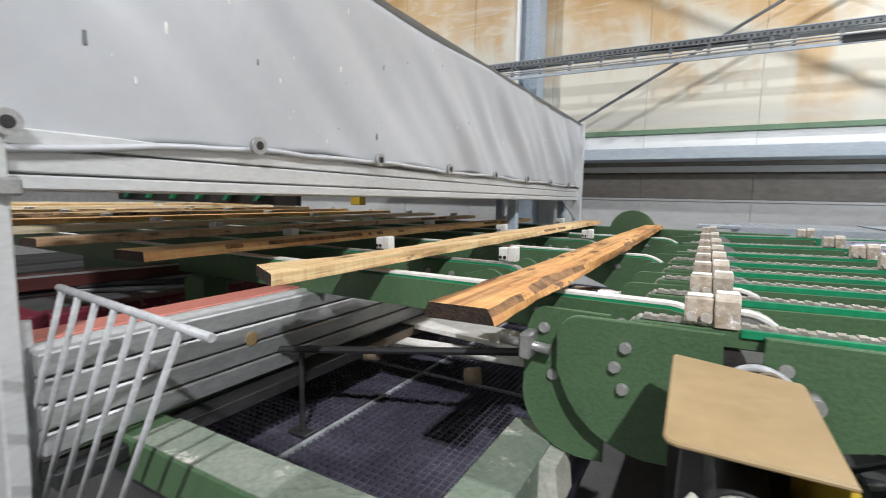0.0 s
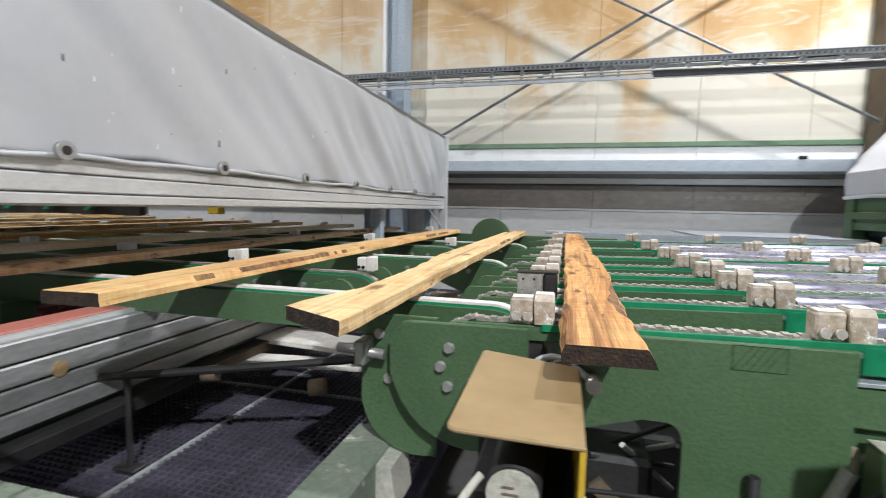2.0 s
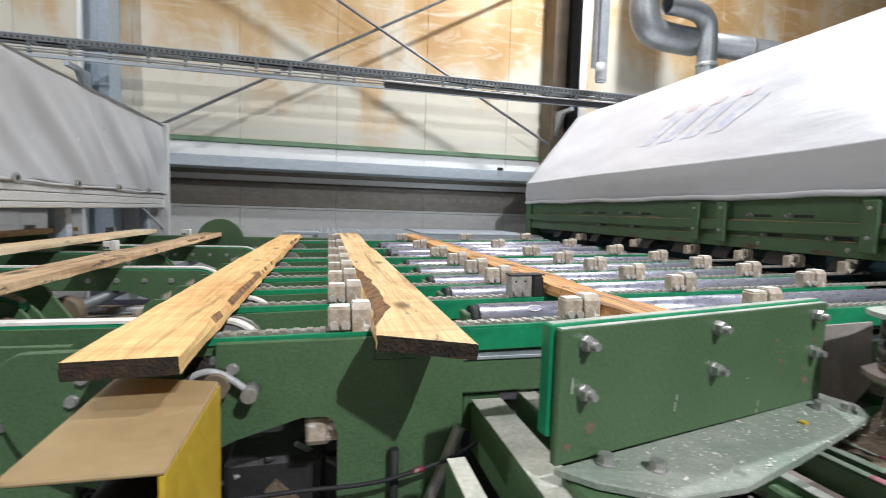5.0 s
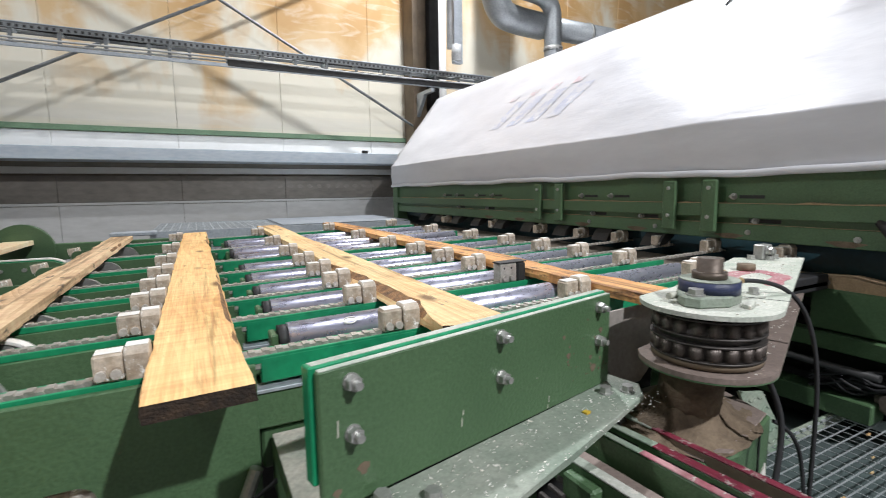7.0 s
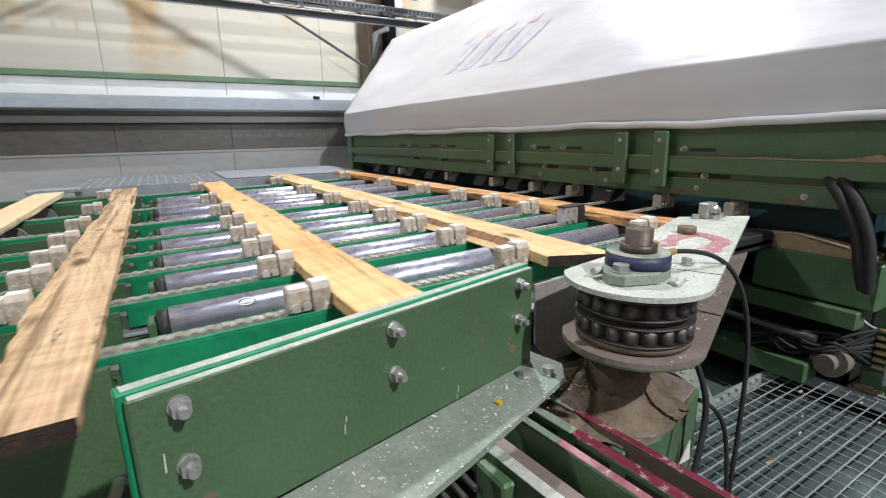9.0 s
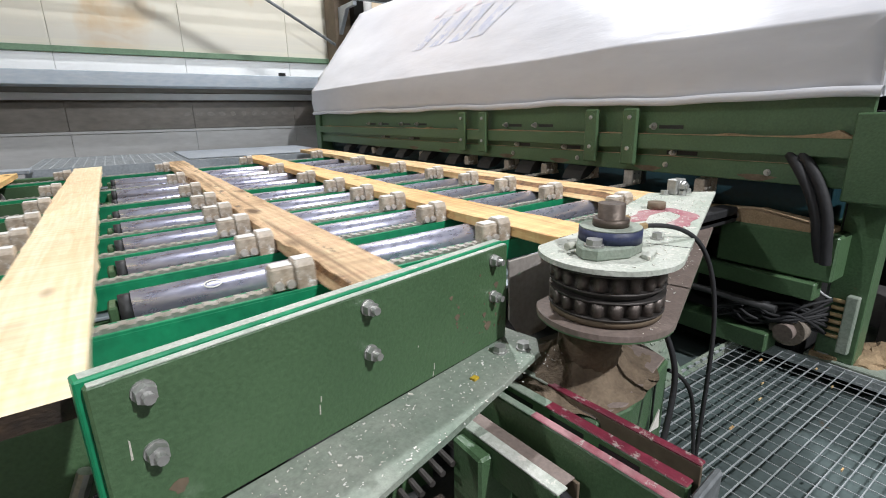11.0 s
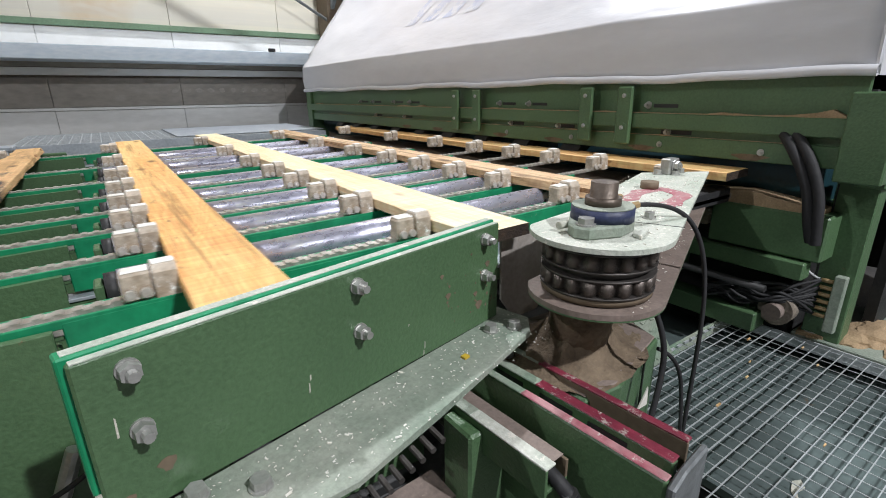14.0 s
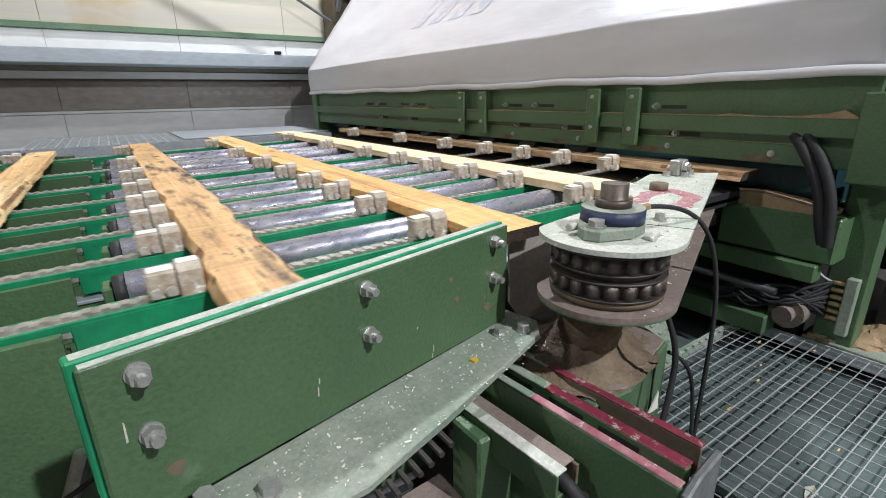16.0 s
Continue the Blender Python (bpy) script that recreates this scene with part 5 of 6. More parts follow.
    for i in range(nr):
        for j in range(ny):
            fs.append((i * ny + j, (i + 1) * ny + j, (i + 1) * ny + (j + 1) % ny, i * ny + (j + 1) % ny))
    me = bpy.data.meshes.new("dust_mound")
    me.from_pydata(vs, [], fs)
    me.materials.append(M["dirt_brown"])
    mound = new("dust_mound", me)
    mound.parent = b
    tagged(smooth(mound), kind="stuff")
    smooth(part("neck", rod((1.02, 1.15, 0.85), (SPIN[0], SPIN[1] + 0.02, 0.992), 0.062, 18), M["dirt_brown"], b))
    part("rusty_lug", box(0.985, 1.005, 1.075, 1.09, 0.885, 0.93, 0.004), M["rust"], b)
    part("warning_sign", prism([(1.078, 0.735), (1.110, 0.735), (1.106, 0.778)], 1.026, 1.0285, "xz"), M["lug_white"], b)
    sk = thing("chute_sheet", "grey worn steel chute sheet under the boards", "sheet")
    part("sheet", prism([(0.90, 1.30), (1.16, 1.36), (1.30, 1.50), (0.92, 1.47)], 0.99, 0.996, "xy"), M["galv"], sk)
    part("apron", prism([(0.940, 1.055), (1.099, 1.060), (1.113, 0.916), (1.059, 0.864), (0.986, 0.860), (0.945, 0.917)], 1.30, 1.306, "xz", bev=0.001), M["apron_grey"], sk, "dusty grey brown steel apron")
    for pts, r in (([(1.085, 1.088, 1.15), (1.16, 1.07, 1.148), (1.215, 1.03, 1.10), (1.225, 1.00, 0.98), (1.20, 0.985, 0.80), (1.17, 0.975, 0.60)], 0.0045),
                   ([(1.045, 1.01, 0.99), (1.065, 0.985, 0.93), (1.045, 0.97, 0.84), (1.01, 0.965, 0.76)], 0.0055),
                   ([(1.09, 1.01, 0.88), (1.13, 0.99, 0.86), (1.15, 0.975, 0.76), (1.14, 0.96, 0.62)], 0.004)):
        tagged(tube(pts, r, "sensor_cable", M["rubber"]), "black sensor cable hanging from the roller carrier", "cable", "sensor cables")
    ro = thing("chain_roller", "dark roller wrapped in turning chain rings", "roller", at=pose(*SPIN, 0))
    smooth(part("shaft", rod((0, 0, 0.99), (0, 0, 1.204), 0.0235, 24), M["shaft_brown"], ro))
    smooth(part("shaft_collar", rod((0, 0, 1.163), (0, 0, 1.177), 0.0315, 24), M["shaft_brown"], ro))
    smooth(part("core", rod((0, 0, 1.012), (0, 0, 1.106), 0.090, 40), M["darkchain"], ro))
    smooth(part("base_ring", rod((0, 0, 1.008), (0, 0, 1.020), 0.100, 40), M["rust"], ro, "rusty lower ring"))
    for z in (1.037, 1.083):
        roll = None
        for k in range(20):
            m = pose(0, 0, 0, 0, 0, k * 18)
            if roll is None:
                roll = smooth(part("chain_link", rod((0.0925, 0, z - 0.0125), (0.0925, 0, z + 0.0125), 0.0095, 12), M["linkchain"], ro))
            else:
                again(roll, ro, m)
        for dz in (-0.0155, 0.0155):
            smooth(part("link_plate", rod((0, 0, z + dz - 0.0018), (0, 0, z + dz + 0.0018), 0.1025, 40), M["darkchain"], ro))
    return ro


ROLLER = spindle()


# ---- machine with hood ----
def machine():
    h = thing("machine_hood", "silver grey cloth hood over the trimming machine", "hood")
    Y0, Y1 = 0.985, 5.06
    prof = [(1.90, 1.385), (1.888, 1.48), (1.8915, 1.576), (1.892, 1.588), (1.9005, 1.599), (1.92, 1.625), (2.456, 2.297), (2.60, 2.36), (4.6, 2.36)]
    ny = 90
    vs, fs = [], []
    dens = []

    def ripple(x, y, z):
        return noise.noise(Vector((x * 3, y * 1.3, z * 3))) * 0.010 + noise.noise(Vector((x * 9, y * 4, z * 9))) * 0.005 - 0.018 * math.exp(-((y - 1.35) / 0.16) ** 2 - ((z - 2.0) / 0.06) ** 2)
    for (x0, z0), (x1, z1) in zip(prof, prof[1:]):
        k = max(2, int(math.hypot(x1 - x0, z1 - z0) / 0.05))
        dens += [(x0 + (x1 - x0) * i / k, z0 + (z1 - z0) * i / k) for i in range(k)]
    dens.append(prof[-1])
    for i in range(ny + 1):
        y = Y0 + (Y1 - Y0) * i / ny
        for j, (x, z) in enumerate(dens):
            n = ripple(x, y, z)
            vs.append((x + n * (0.3 if j == 0 else 1), y + (0.06 if z > 1.7 and i == ny else 0), z - n * 0.7 + (0.006 * math.sin(y * 7) if j == 0 else 0)))
    c = len(dens)
    for i in range(ny):
        for j in range(c - 1):
            a = i * c + j
            fs.append((a, a + 1, a + c + 1, a + c))
    me = bpy.data.meshes.new("cloth")
    me.from_pydata(vs, [], fs)
    me.materials.append(M["hood"])
    cl = new("cloth", me)
    cl.parent = h
    for p in me.polygons:
        p.use_smooth = True
    cl.modifiers.new("thickness", "SOLIDIFY").thickness = 0.006
    for y in (Y0 + 0.004, Y1 + 0.004):
        part("gable", prism(prof + [(4.6, 1.395)], y, y + 0.006, "xz"), M["hood"], h)
    tube([(1.892 + 0.003 * math.sin(y * 5), y, 1.394 + 0.004 * math.sin(y * 7) + 0.002 * math.sin(y * 19)) for y in np.linspace(Y0, Y1, 60)], 0.014, "hem", M["hood"], h, "rolled hem", seg=5)
    # faded printed emblem, as plain slanted bars lying on the slope
    n = Vector((-(2.297 - 1.625), 0, (2.456 - 1.92))).normalized()
    up = Vector((2.456 - 1.92, 0, 2.297 - 1.625)).normalized()
    base = Vector((1.92, 0, 1.625)) + n * 0.010
    def print_patch(name, s0, s1, ya, yb, lean, material, label):
        bm = bmesh.new()
        g = []
        for i in range(7):
            s = s0 + (s1 - s0) * i / 6
            row = []
            for j in range(4):
                p = Vector((1.92, 0, 1.625)) + up * s
                y = ya + (yb - ya) * j / 3 + lean * i / 6
                q = ripple(p.x, y, p.z)
                row.append(bm.verts.new((p.x + q - 0.0019, y, p.z - q * 0.7 + 0.0015)))
            g.append(row)
        for i in range(6):
            for j in range(3):
                bm.faces.new((g[i][j], g[i][j + 1], g[i + 1][j + 1], g[i + 1][j]))
        part(name, bm, material, cl, label)
    for k in range(4):
        y = 3.5 - 0.21 * k
        print_patch("printed_bar", 0.19, 0.43, y, y - 0.12, -0.15, M["logo_blue"], "faded blue printed bar")
    for k in range(4):
        y = 3.62 - 0.22 * k
        print_patch("printed_dash", 0.45, 0.50, y - 0.15, y - 0.23, -0.03, M["logo_red"], "faded red printed dash")
    part("tear", rod(base + up * 0.70 + Vector((0, 1.96, 0)), base + up * 0.83 + Vector((0, 1.93, 0)), 0.006, 6), M["dark"], cl, "dark tear in the cloth")
    # frame below the hood
    f = thing("trimmer_portal", "green machine portal with slotted beams and sawdust", "machine frame")
    part("head_plate", box(1.925, 1.94, 1.0, 5.05, 1.20, 1.45, 0.003), M["green"], f)
    part("upper_beam", box(1.893, 1.925, 1.0, 5.05, 1.226, 1.278, 0.003), M["green"], f)
    part("dust_line", prism([(1.05, 1.278)] + [(1.05 + 0.05 * q, 1.280 + 0.014 * max(0, noise.noise(Vector((q * 0.45, 1.0, 0.0)))) + 0.005 * max(0, noise.noise(Vector((q * 1.9, 4.0, 0.0))))) for q in range(1, 76)] + [(4.85, 1.278)], 1.897, 1.923, "yz"), M["dust"], f, "sawdust lying on the beam")
    part("dust_line", prism([(1.02, 1.278), (1.06, 1.30), (1.10, 1.29), (1.18, 1.281), (1.22, 1.278)], 1.90, 1.923, "yz"), M["dust"], f)
    part("lower_beam", box(1.915, 1.955, 1.0, 5.05, 1.142, 1.202, 0.003), M["green"], f)
    part("dust_line", prism([(1.1, 1.202)] + [(1.1 + 0.05 * q, 1.203 + 0.006 * max(0, noise.noise(Vector((q * 0.5, 7.0, 0.0))))) for q in range(1, 70)] + [(4.6, 1.202)], 1.9155, 1.924, "yz"), M["dust"], f)
    for y in (1.25, 1.62, 2.05, 2.4, 2.95, 3.3):
        part("dust_smear", prism([(y + 0.05 * math.cos(a) * (1 + 0.3 * math.sin(3 * a)), 1.155 + 0.010 * math.sin(a)) for a in np.linspace(0, 5.9, 12)], 1.9142, 1.9148, "yz"), M["dirt_brown"], f)
    # near-black sheet that paints the shade in the gap between the beams
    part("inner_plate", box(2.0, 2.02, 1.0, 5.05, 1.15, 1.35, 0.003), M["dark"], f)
    for y in (2.73, 2.55, 1.86, 1.685):
        st = part("strap", box(1.875, 1.893, y - 0.032, y + 0.032, 1.165, 1.37, 0.006), M["green"], f)
        for z in (1.338, 1.225):
            smooth(part("boss", rod((1.875, y, z), (1.8735, y, z), 0.020, 16), M["green"], st))
            bolt(st, (1.8735, y, z), (-1, 0, 0), 0.005, stub=0.0, washer=0.008, h=0.004)
    for y in (3.9, 3.7, 3.4, 3.2, 2.35, 2.15, 1.55):
        part("slot", box(1.923, 1.9245, y - 0.045, y + 0.045, 1.297, 1.309), M["dark"], f)
        bolt(f, (1.924, y + 0.065, 1.305), (-1, 0, 0), 0.009, stub=0.012, washer=0.013, h=0.008)
    for y in (3.7, 3.3, 2.3, 2.0, 1.5):
        part("slot", box(1.9235, 1.9248, y - 0.055, y + 0.055, 1.208, 1.222), M["dark"], f)
        bolt(f, (1.924, y + 0.03, 1.215), (-1, 0, 0), 0.009, stub=0.010, washer=0.013, h=0.008)
    for y in (1.22, 1.55, 1.95, 2.35):
        bolt(f, (1.914, y, 1.172), (-1, 0, 0), 0.006, stub=0.003, washer=0.010, h=0.005)
    part("end_post", box(1.875, 1.98, 0.918, 1.022, 1.114, 1.345, 0.004), M["green"], f)
    part("end_post_leg", box(2.045, 2.12, 0.950, 1.052, 0.592, 1.10, 0.003), M["green"], f)
    part("post_seam", box(2.0435, 2.0448, 1.044, 1.048, 0.78, 1.085), M["dark"], f)
    part("post_bracket", box(1.99, 2.10, 0.93, 1.0, 1.09, 1.16, 0.004), M["green"], f)
    part("foot_beam", box(2.036, 2.45, 0.72, 1.075, 0.545, 0.592, 0.004), M["foot_dusty"], f, "foot beam buried in sawdust")
    part("side_rail", box(2.036, 2.45, 0.66, 0.715, 0.45, 0.63, 0.004), M["green"], f)
    for x, y, w, hgt in ((2.15, 0.93, 0.09, 0.022), (2.22, 0.90, 0.12, 0.035), (2.08, 1.02, 0.05, 0.012), (2.12, 0.80, 0.09, 0.012)):
        bm = bmesh.new()
        bmesh.ops.create_icosphere(bm, subdivisions=3, radius=1)
        for v in bm.verts:
            nn = 1 + 0.25 * noise.noise(v.co * 2.2 + Vector((x, y, 0)))
            v.co = Vector((x + v.co.x * w * nn, y + v.co.y * w * 0.6 * nn, 0.592 + max(-0.002, v.co.z * hgt * nn)))
        tagged(smooth(part("sawdust_mound", bm, M["dust"], f)), kind="stuff")
    part("stud_plate", prism([(2.034, 1.06), (2.042, 0.99), (2.13, 0.985), (2.12, 1.07)], 0.585, 0.604, "xy", bev=0.003), M["dust"], f, "sawdust-covered stud plate")
    bolt(f, (2.07, 1.028, 0.604), (0, 0, 1), 0.021, stub=0.07, washer=0.03, h=0.018)
    part("far_post", box(1.90, 2.05, 4.95, 5.06, 0.0, 1.40, 0.005), M["green"], f)
    part("tail_beam", box(2.1, 2.16, 1.05, 4.9, 0.93, 1.02, 0.004), M["green"], f)
    part("gear_box", box(1.95, 2.1, 1.02, 1.35, 0.86, 1.0, 0.006), M["green"], f)
    dr = thing("brush_drum", "dark teal drum curtain under the portal", "drum")
    smooth(part("drum", rod((2.12, 1.08, 1.12), (2.12, 4.95, 1.12), 0.115, 26), M["teal"], dr))
    part("curtain", box(2.0, 2.015, 2.1, 4.9, 1.10, 1.19, 0.002), M["teal"], dr)
    part("dust_ridge", prism([(1.05, 1.0), (1.45, 1.0), (1.45, 1.03), (1.25, 1.045), (1.05, 1.015)], 1.96, 2.05, "yz"), M["dust"], dr)
    # hold-down fingers
    for k in range(9):
        y = 1.9 + 0.30 * k
        fi = thing("pressure_finger", "dark steel hold-down finger over the boards", "finger", "hold-down fingers")
        part("arm", prism([(1.98, 1.19), (2.06, 1.19), (1.93, 1.095), (1.88, 1.085), (1.90, 1.12)], y, y + 0.10, "xz"), M["dark"], fi)
    # table inside
    tb = thing("machine_table", "dusty wooden brown table plates inside the machine", "table")
    part("plate", box(1.62, 4.4, 1.3, 4.4, 1.01, 1.03, 0.004), M["dirt_grey"], tb)
    # near-black closing walls keep the inside of the machine dark
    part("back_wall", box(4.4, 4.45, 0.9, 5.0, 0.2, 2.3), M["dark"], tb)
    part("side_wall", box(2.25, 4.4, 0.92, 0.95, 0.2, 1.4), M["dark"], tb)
    # hoses and wires
    for pts in ([(1.91, 1.17, 1.235), (1.88, 1.136, 1.206), (1.875, 1.092, 1.139), (1.872, 1.061, 1.064), (1.872, 1.048, 0.986), (1.88, 1.035, 0.94)],
                [(1.91, 1.14, 1.235), (1.882, 1.104, 1.206), (1.875, 1.065, 1.145), (1.872, 1.036, 1.068), (1.872, 1.028, 0.99), (1.88, 1.024, 0.935)]):
        tagged(tube(pts, 0.0145, "hydraulic_hose", M["rubber"]), "thick black hydraulic hose by the end post", "hose", "hydraulic hoses")
    rnd = random.Random(12)
    for k in range(14):
        z = 0.70 + 0.016 * k
        pts = [(2.032, 1.027, 0.675 + 0.0232 * (k % 6))] + [(1.97 - 0.012 * j + rnd.uniform(-0.03, 0.03), 1.03 + 0.055 * j, 0.745 + rnd.uniform(-0.05, 0.04) - 0.008 * j) for j in range(1, 6)]
        tagged(tube(pts, 0.005, "cable_loop", M["rubber"]), "tangled black machine cable", "cable", "machine cables")
    tm = thing("terminal_strip", "dusty brass hose connector strip on the post", "connector")
    part("block", box(2.018, 2.044, 0.964, 0.994, 0.63, 0.816, 0.003), M["foot_dusty"], tm)
    for k in range(6):
        smooth(part("connector", rod((2.032, 0.994, 0.675 + 0.0232 * k), (2.032, 1.027, 0.675 + 0.0232 * k), 0.0066, 10), M["yellow_dusty"], tm))
    tube([(2.032, 1.027, 0.79), (2.03, 1.06, 0.795), (2.03, 1.095, 0.85), (2.03, 1.105, 0.93), (2.04, 1.08, 1.05)], 0.0045, "white_wire", M["white_tube"], tm)
    bg = thing("valve_bank", "dark greasy machine parts behind the grating", "machine")
    smooth(part("hub", rod((1.95, 1.105, 0.68), (2.0, 1.105, 0.68), 0.05, 20), M["dirt_grey"], bg))
    smooth(part("hub_cap", rod((1.92, 1.105, 0.68), (1.95, 1.105, 0.68), 0.028, 16), M["rust_dusty"], bg))
    part("body", box(2.07, 2.3, 1.10, 2.2, 0.3, 0.86, 0.01), M["dark"], bg)
    part("green_rail", box(1.93, 1.99, 1.05, 1.9, 0.80, 0.855, 0.004), M["green"], bg)
    part("green_rail", box(1.90, 1.99, 1.14, 1.9, 0.60, 0.665, 0.004), M["green"], bg)
    smooth(part("rod", rod((1.88, 1.12, 0.765), (1.86, 1.8, 0.78), 0.012, 12), M["dark"], bg))
    part("green_rail", box(1.62, 2.0, 1.42, 1.48, 0.72, 0.80, 0.005), M["green"], bg)
    part("green_rail", box(1.5, 2.0, 1.55, 1.62, 0.62, 0.70, 0.005), M["green"], bg)
    part("ram", box(1.72, 1.95, 1.30, 1.36, 1.00, 1.05, 0.004), M["rubber"], bg)
    smooth(part("copper_end", rod((1.48, 1.30, 0.62), (1.56, 1.34, 0.63), 0.03, 14), M["rust"], bg))
    # walkway
    me = grating(1.0, 2.025, 0.30, 1.254, 0.579, 0.0405, 0.0330, 0.004, 0.0019)
    me.materials.append(M["grate"])
    w = tagged(new("walkway_grating", me), "galvanised steel walkway grating beside the machine", "grating", kind="structure")
    part("edge_bar", box(1.2, 2.03, 1.2545, 1.263, 0.545, 0.584), M["green_dusty"], w)
    part("edge_bar", box(2.0255, 2.031, 0.30, 1.254, 0.545, 0.583), M["grate"], w)
    for k in range(20):
        x = 1.215 + 0.0405 * k
        part("edge_tab", box(x, x + 0.022, 1.246, 1.2535, 0.576, 0.5815), M["grate"], w)
    part("floor_below", box(1.28, 2.7, 0.1, 1.5, 0.48, 0.50), M["under_plate"], w)
    part("torn_paper", prism([(1.375, 0.80), (1.40, 0.815), (1.43, 0.81), (1.45, 0.825), (1.43, 0.835), (1.395, 0.825)], 0.5005, 0.503, "xy"), M["dust_pale"], w, "torn scrap of pale paper")
    for k in range(7):
        x, y, s = rnd.uniform(1.45, 2.0), rnd.uniform(0.6, 1.2), rnd.uniform(0.002, 0.005)
        part("splinter", box(x - s * 2, x + s * 2, y - s * 0.5, y + s * 0.5, 0.579, 0.583), M["board"][1], w)


machine()


# ---- boards ----
V, S0, PITCH = 0.2543, -0.395, 0.485


def chain_at(t):
    return S0 + V * t


def board(k, mat_i, label, w, th, y0, y1, wane, bites=(), skew=0.0):
    """A rough-sawn board; its origin is the lower near left corner."""
    rnd = random.Random(50 + k)
    ph = rnd.uniform(0, 9)
    ny = 150
    vs, fs, ends = [], [], []
    L = y1 - y0
    for i in range(ny + 1):
        f = i / ny
        y = L * f
        bow = 0.005 * math.sin(f * 3.1 + ph)
        # waney edge bites into the upper rim
        a = max(0.0, wane[0] * math.sin(f * wane[1] + ph) + 0.3 * wane[0] * math.sin(f * 23 + ph) + wane[0] * noise.noise(Vector((f * 30, k * 2.3, 9)))) if wane[0] else 0.0
        b = max(0.0, wane[2] * math.sin(f * wane[3] + 2 * ph) + 0.3 * wane[2] * math.sin(f * 19) + wane[2] * noise.noise(Vector((f * 30, k * 4.3, 5)))) if wane[2] else 0.0
        for side, f0, f1, deep in bites:
            u = (f - f0) / (f1 - f0)
            if 0 < u < 1:
                d = deep * min(1, 5 * u, 2.2 * (1 - u)) * (1 + 0.35 * noise.noise(Vector((f * 40, k, 7))))
                a, b = (a + d, b) if side == "left" else (a, b + d)
        e = 0.0014 * math.sin(f * 60 + ph) + 0.006 * noise.noise(Vector((f * 14, k * 3.7, 0.5))) + 0.0035 * noise.noise(Vector((f * 60, k * 1.7, 2.5)))
        ring = [(bow + e, 0), (bow + a * 0.3, th * 0.5), (bow + a + e, th - 0.001), (bow + a + 0.002, th), (bow + w / 2, th + 0.0006 * math.sin(f * 31)),
                (bow + w - b - 0.002, th), (bow + w - b, th - 0.001), (bow + w - b * 0.3, th * 0.5), (bow + w + e, 0)]
        vs.extend([(x, y + skew * (1 - x / w) * max(0, 1 - f / 0.14), z) for x, z in ring])
    c = 9
    for i in range(ny):
        for j in range(c):
            fs.append((i * c + j, i * c + (j + 1) % c, (i + 1) * c + (j + 1) % c, (i + 1) * c + j))
    for base in (0, ny * c):
        fs.append(tuple(base + j for j in range(c)))
        ends.append(len(fs) - 1)
    me = bpy.data.meshes.new("board")
    me.from_pydata(vs, [], fs)
    me.materials.append(M["board"][mat_i])
    me.materials.append(M["bark"])
    me.materials.append(M["wane"])
    for e in ends:
        me.polygons[e].material_index = 1
    if bites or max(wane[0], wane[2]) > 0.007:
        for i in range(ny):
            for j in (1, 6):
                zz = vs[i * c + (2 if j == 1 else 6)][0]
                lim = vs[i * c][0] + 0.011 if j == 1 else vs[i * c + 8][0] - 0.011
                if (j == 1 and zz > lim) or (j == 6 and zz < lim):
                    me.polygons[i * c + j].material_index = 2
    bm = bmesh.new()
    bm.from_mesh(me)
    bmesh.ops.recalc_face_normals(bm, faces=bm.faces)
    bm.to_mesh(me)
    bm.free()
    ob = new("board", me)
    ob["near"] = y0
    ob["wide"] = w
    return tagged(ob, label, "board", "boards on the conveyor")


BOARDS = []
SPEC = [(-1, 0, "rough amber pine board with dark ends", 0.118, 0.025, 1.165, 4.22, (0.006, 8, 0.010, 13), (("right", 0.05, 0.22, 0.022),)),
        (-2, 1, "pale pine board with a waney bark edge", 0.140, 0.025, 1.168, 4.36, (0.004, 7, 0, 0), (("left", 0.02, 0.34, 0.042), ("right", 0.5, 0.8, 0.012)), 0.08),
        (-3, 2, "clear honey pine board with curved grain", 0.138, 0.025, 1.195, 4.15, (0, 0, 0.008, 9), (("right", 0.10, 0.50, 0.009), ("right", 0.45, 0.95, 0.008))),
        (-4, 3, "knotty weathered pine board with dark streaks", 0.118, 0.025, 1.165, 4.20, (0.014, 9, 0.010, 6)),
        (-5, 4, "light clear sawn pine board", 0.140, 0.025, 1.160, 4.30, (0, 0, 0, 0)),
        (-6, 5, "orange pine board with small knots", 0.136, 0.025, 1.165, 4.28, (0, 0, 0, 0)),
        (-7, 6, "pine board with black stained patches", 0.130, 0.025, 1.160, 4.25, (0.01, 8, 0.012, 7)),
        (-8, 1, "pale sawn pine board with rough edge", 0.125, 0.025, 1.160, 4.20, (0, 0, 0.01, 6)),
        (-9, 4, "light clean sawn pine board", 0.130, 0.025, 1.165, 4.15, (0, 0, 0, 0)),
        (-10, 2, "honey coloured sawn pine board", 0.130, 0.025, 1.160, 4.25, (0.01, 5, 0, 0)),
        (-11, 4, "light clean sawn pine board", 0.135, 0.025, 1.165, 4.2, (0, 0, 0, 0))]
for sp in SPEC:
    BOARDS.append((sp[0], board(*sp)))


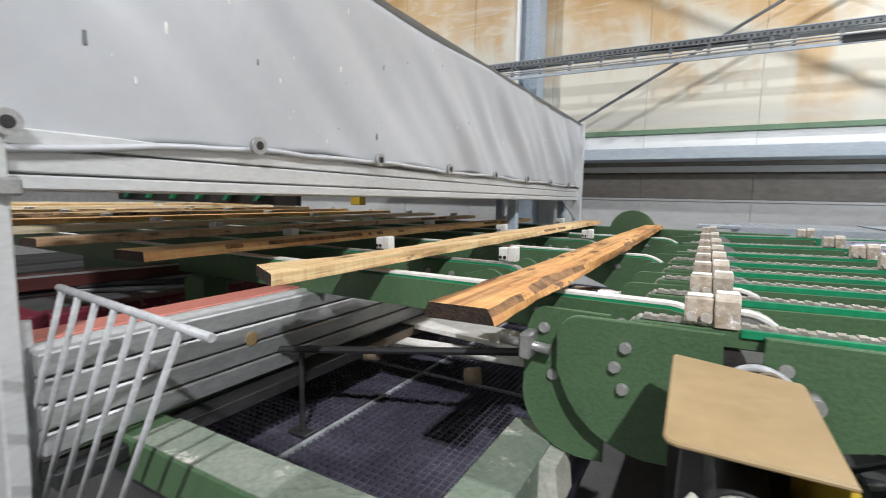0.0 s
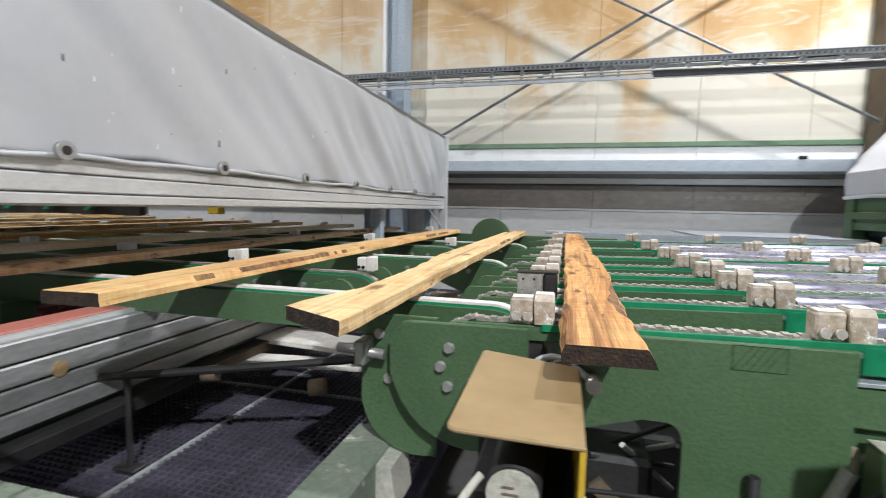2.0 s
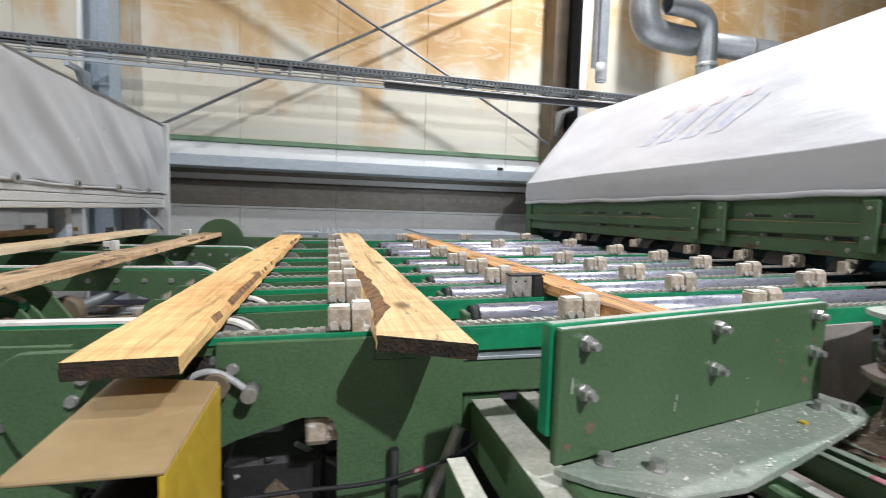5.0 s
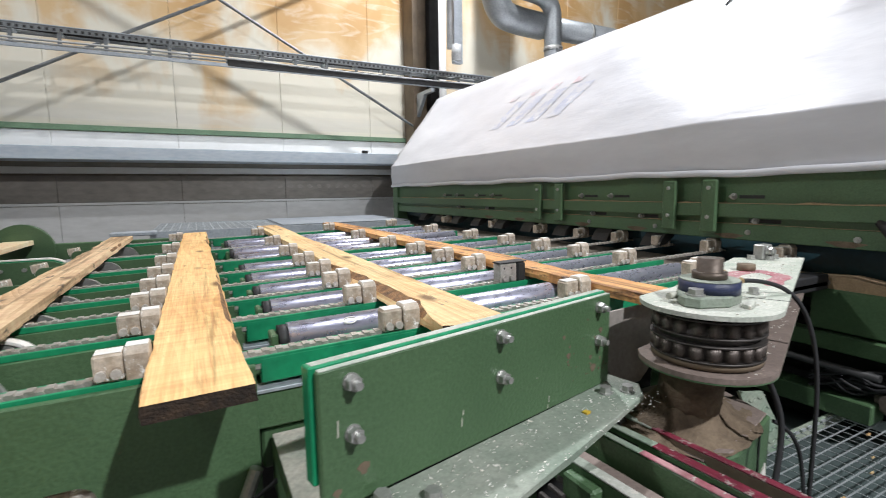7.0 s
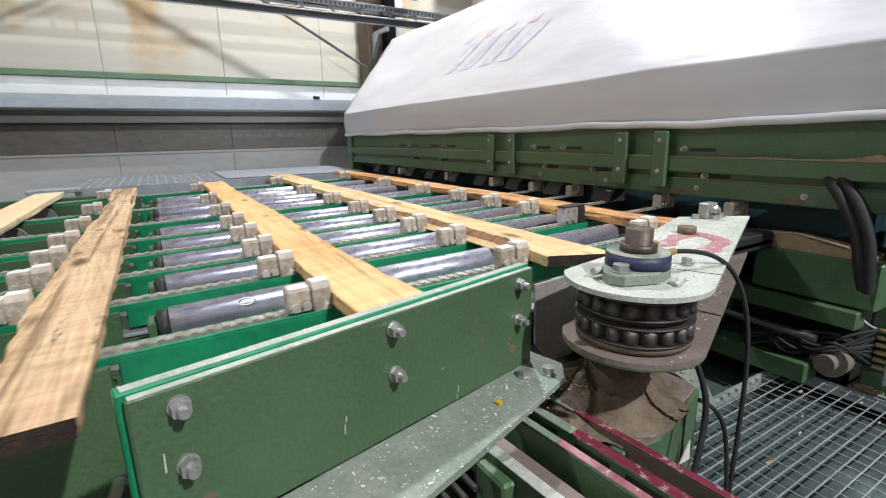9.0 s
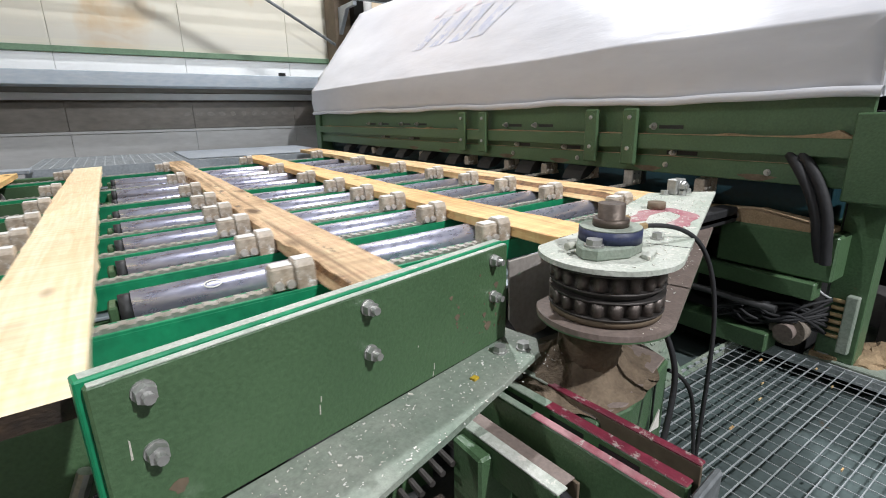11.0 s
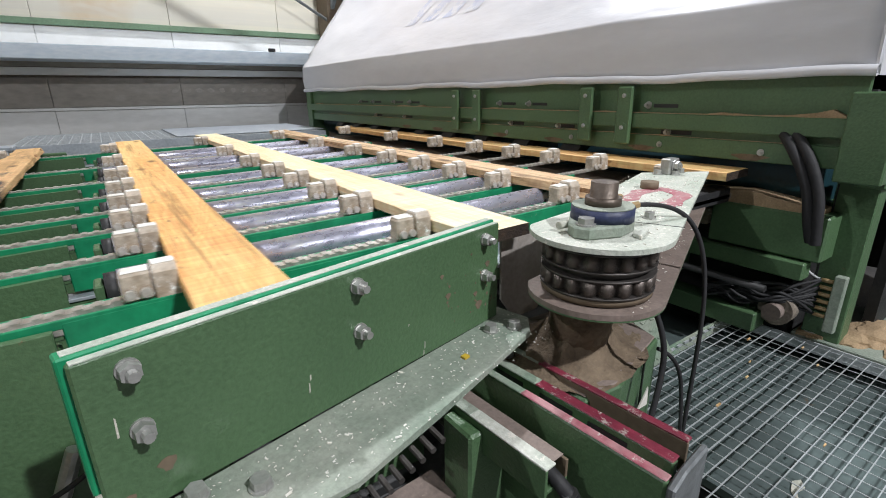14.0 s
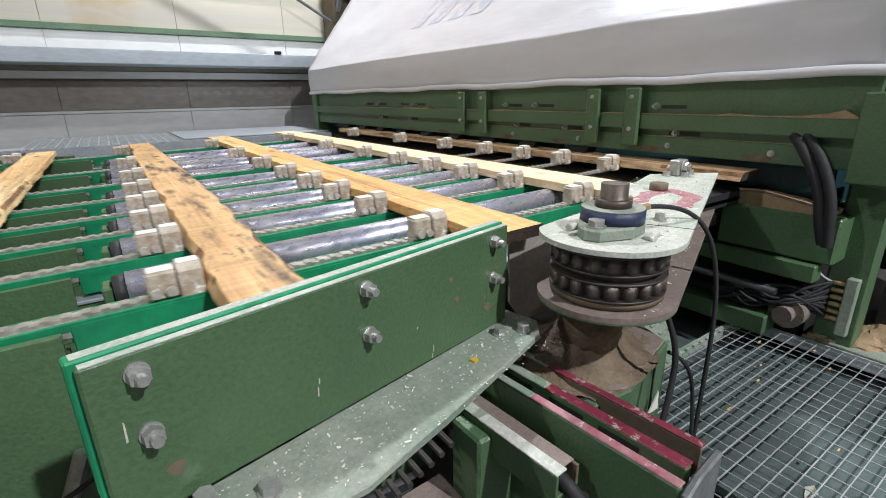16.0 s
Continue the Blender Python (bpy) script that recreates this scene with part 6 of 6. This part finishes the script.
# ---- pusher lugs ----
def lug_proto():
    e = thing("pusher_lug", "worn pale grey pusher lug bolted on the chain", "lug", "pusher lugs", at=pose(0, 0, -2))
    bl = part("block", box(0.014, 0.057, -0.018, 0.018, 0.002, 0.049, 0.004), M["lug"], e)
    part("pusher_plate", prism([(-0.018, 0.0), (-0.024, 0.002), (-0.024, 0.045), (-0.016, 0.056), (0.018, 0.056), (0.022, 0.047), (0.022, 0.0)], 0.058, 0.094, "yz", bev=0.002), M["lug"], e)
    # thin white slabs paint the light that falls on the lug tops
    part("top_pad", box(0.017, 0.055, -0.015, 0.015, 0.0492, 0.0510, 0.001), M["lug_white"], e)
    part("top_wear", box(0.060, 0.092, -0.013, 0.015, 0.0562, 0.0575, 0.001), M["lug_white"], e)
    for x in (0.025, 0.046):
        b = smooth(part("bolt", rod((x, -0.018, 0.017), (x, -0.028, 0.017), 0.0078, 14), M["lug_bolt"], bl))
        smooth(part("washer", rod((x, -0.018, 0.017), (x, -0.0195, 0.017), 0.0102, 14), M["lug"], b))
    return e


def infeed_lug():
    e = thing("infeed_lug", "small pale plastic lug on the infeed chain", "lug", "infeed lugs", at=pose(0, 0, -2))
    bl = part("block", box(0.0, 0.03, -0.018, 0.018, 0.002, 0.044, 0.003), M["lug_white"], e)
    part("pusher_plate", box(0.031, 0.058, -0.020, 0.020, 0.0, 0.047, 0.003), M["lug_white"], e)
    for x in (0.008, 0.022):
        smooth(part("bolt", rod((x, -0.018, 0.014), (x, -0.023, 0.014), 0.005, 10), M["dark"], bl))
    return e


def dark_lug():
    e = thing("pusher_lug", "dark bare metal replacement pusher lug on the chain", "lug", "pusher lugs", at=pose(0, 0, -2))
    part("block", box(0.0, 0.060, -0.020, 0.020, 0.002, 0.060, 0.003), M["chain"], e)
    part("pusher_plate", box(0.061, 0.094, -0.022, 0.020, 0.0, 0.060, 0.006), M["dark"], e)
    part("top_cap", box(-0.002, 0.096, -0.021, 0.021, 0.0605, 0.064, 0.001), M["dark"], e)
    for x in (0.014, 0.040):
        smooth(part("bolt", rod((x, -0.020, 0.016), (x, -0.027, 0.016), 0.008, 12), M["chain"], e))
        smooth(part("bolt_hole", rod((x, -0.020, 0.046), (x, -0.0206, 0.046), 0.003, 8), M["dark"], e))
    return e


LUGS, ILUGS = [], []
proto = lug_proto()
first = True
for k in range(-9, 4):
    for y in RAILS:
        ob = dark_lug() if (k, y) == (-1, RAILS[1]) else proto if first else copy_thing(proto, pose(0, y, -2))
        first = False
        LUGS.append((k, y, ob))
iproto = infeed_lug()
for k in range(-10, 0):
    for y in (1.95, 3.08, 4.32):
        ob = iproto if not ILUGS else copy_thing(iproto, pose(0, y, -2))
        ILUGS.append((k, y, ob))


# ---- motion ----
def on_chain(c, y, x0, R):
    """Where a lug stands whose reference lies c along the chain that turns round a wheel at x0."""
    if c > 2.3:
        return over_nose(c, y, 2.3, R)
    if c >= x0:
        return pose(c, y, zc(c)) @ TILT
    a = (x0 - c) / R
    top = zc(x0)
    if a <= math.pi:
        return pose(x0 - R * math.sin(a), y, top - R + R * math.cos(a), 0, -math.degrees(a) - 1.15, 0)
    return pose(x0 + (a - math.pi) * R, y, top - 2 * R, 0, -181.15, 0)


def over_nose(c, y, x1, R):
    """The same for the infeed chain, which dives at its far end x1."""
    z1 = zc(x1)
    if c <= x1:
        return pose(c, y, zc(c)) @ TILT
    a = (c - x1) / R
    if a <= math.pi:
        return pose(x1 + R * math.sin(a), y, z1 - R + R * math.cos(a), 0, math.degrees(a) - 1.15, 0)
    return pose(x1 - (a - math.pi) * R, y, z1 - 2 * R, 0, 178.85, 0)


def plate_y(x):
    return 1.087 + 0.217 * (min(x, 0.868) - 0.223) + 0.03


def motions():
    for k, ob in BOARDS:
        rows = []
        for i in range(33):
            t = i * 0.5
            base = chain_at(t) + PITCH * k + 0.095
            x = base + 0.075 - 0.03 * min(1, max(0, (-base - 0.55) / 0.15))
            if x > -0.268:
                x = max(base, -0.268)
            y = ob["near"]
            if x + ob["wide"] > 0.25:
                y = max(y, plate_y(x + ob["wide"]))
            rows.append((t, pose(x, y, zc(x) + 0.012) @ TILT))
        walk(ob, rows)
    for k, y, ob in LUGS:
        steps = [i * 0.25 for i in range(65)]
        walk(ob, [(t, on_chain(chain_at(t) + PITCH * k, y, -0.425, 0.075)) for t in steps])
    for u, y, ob in CHAIN:
        # close rows only while a piece goes round a wheel
        steps = sorted({float(i) for i in range(17)} | {round(i * 0.1, 1) for i in range(161)
                       if -0.70 < S0 + u + V * i * 0.1 < -0.40 or 2.26 < S0 + u + V * i * 0.1 < 2.52})
        walk(ob, [(t, on_chain(S0 + u + V * t + 0.0243, y, -0.425, 0.05) @ pose(-0.0243, 0, 0)) for t in steps])
    for k, y, ob in ILUGS:
        steps = [i * 0.25 for i in range(65)]
        walk(ob, [(t, over_nose(chain_at(t) + PITCH * k - 0.02, y, -0.875, 0.05) @ pose(-0.03, 0, 0)) for t in steps])
    walk(ROLLER, [(i * 0.25, pose(*SPIN, 0, 0, 0, -66 * i)) for i in range(65)])


motions()
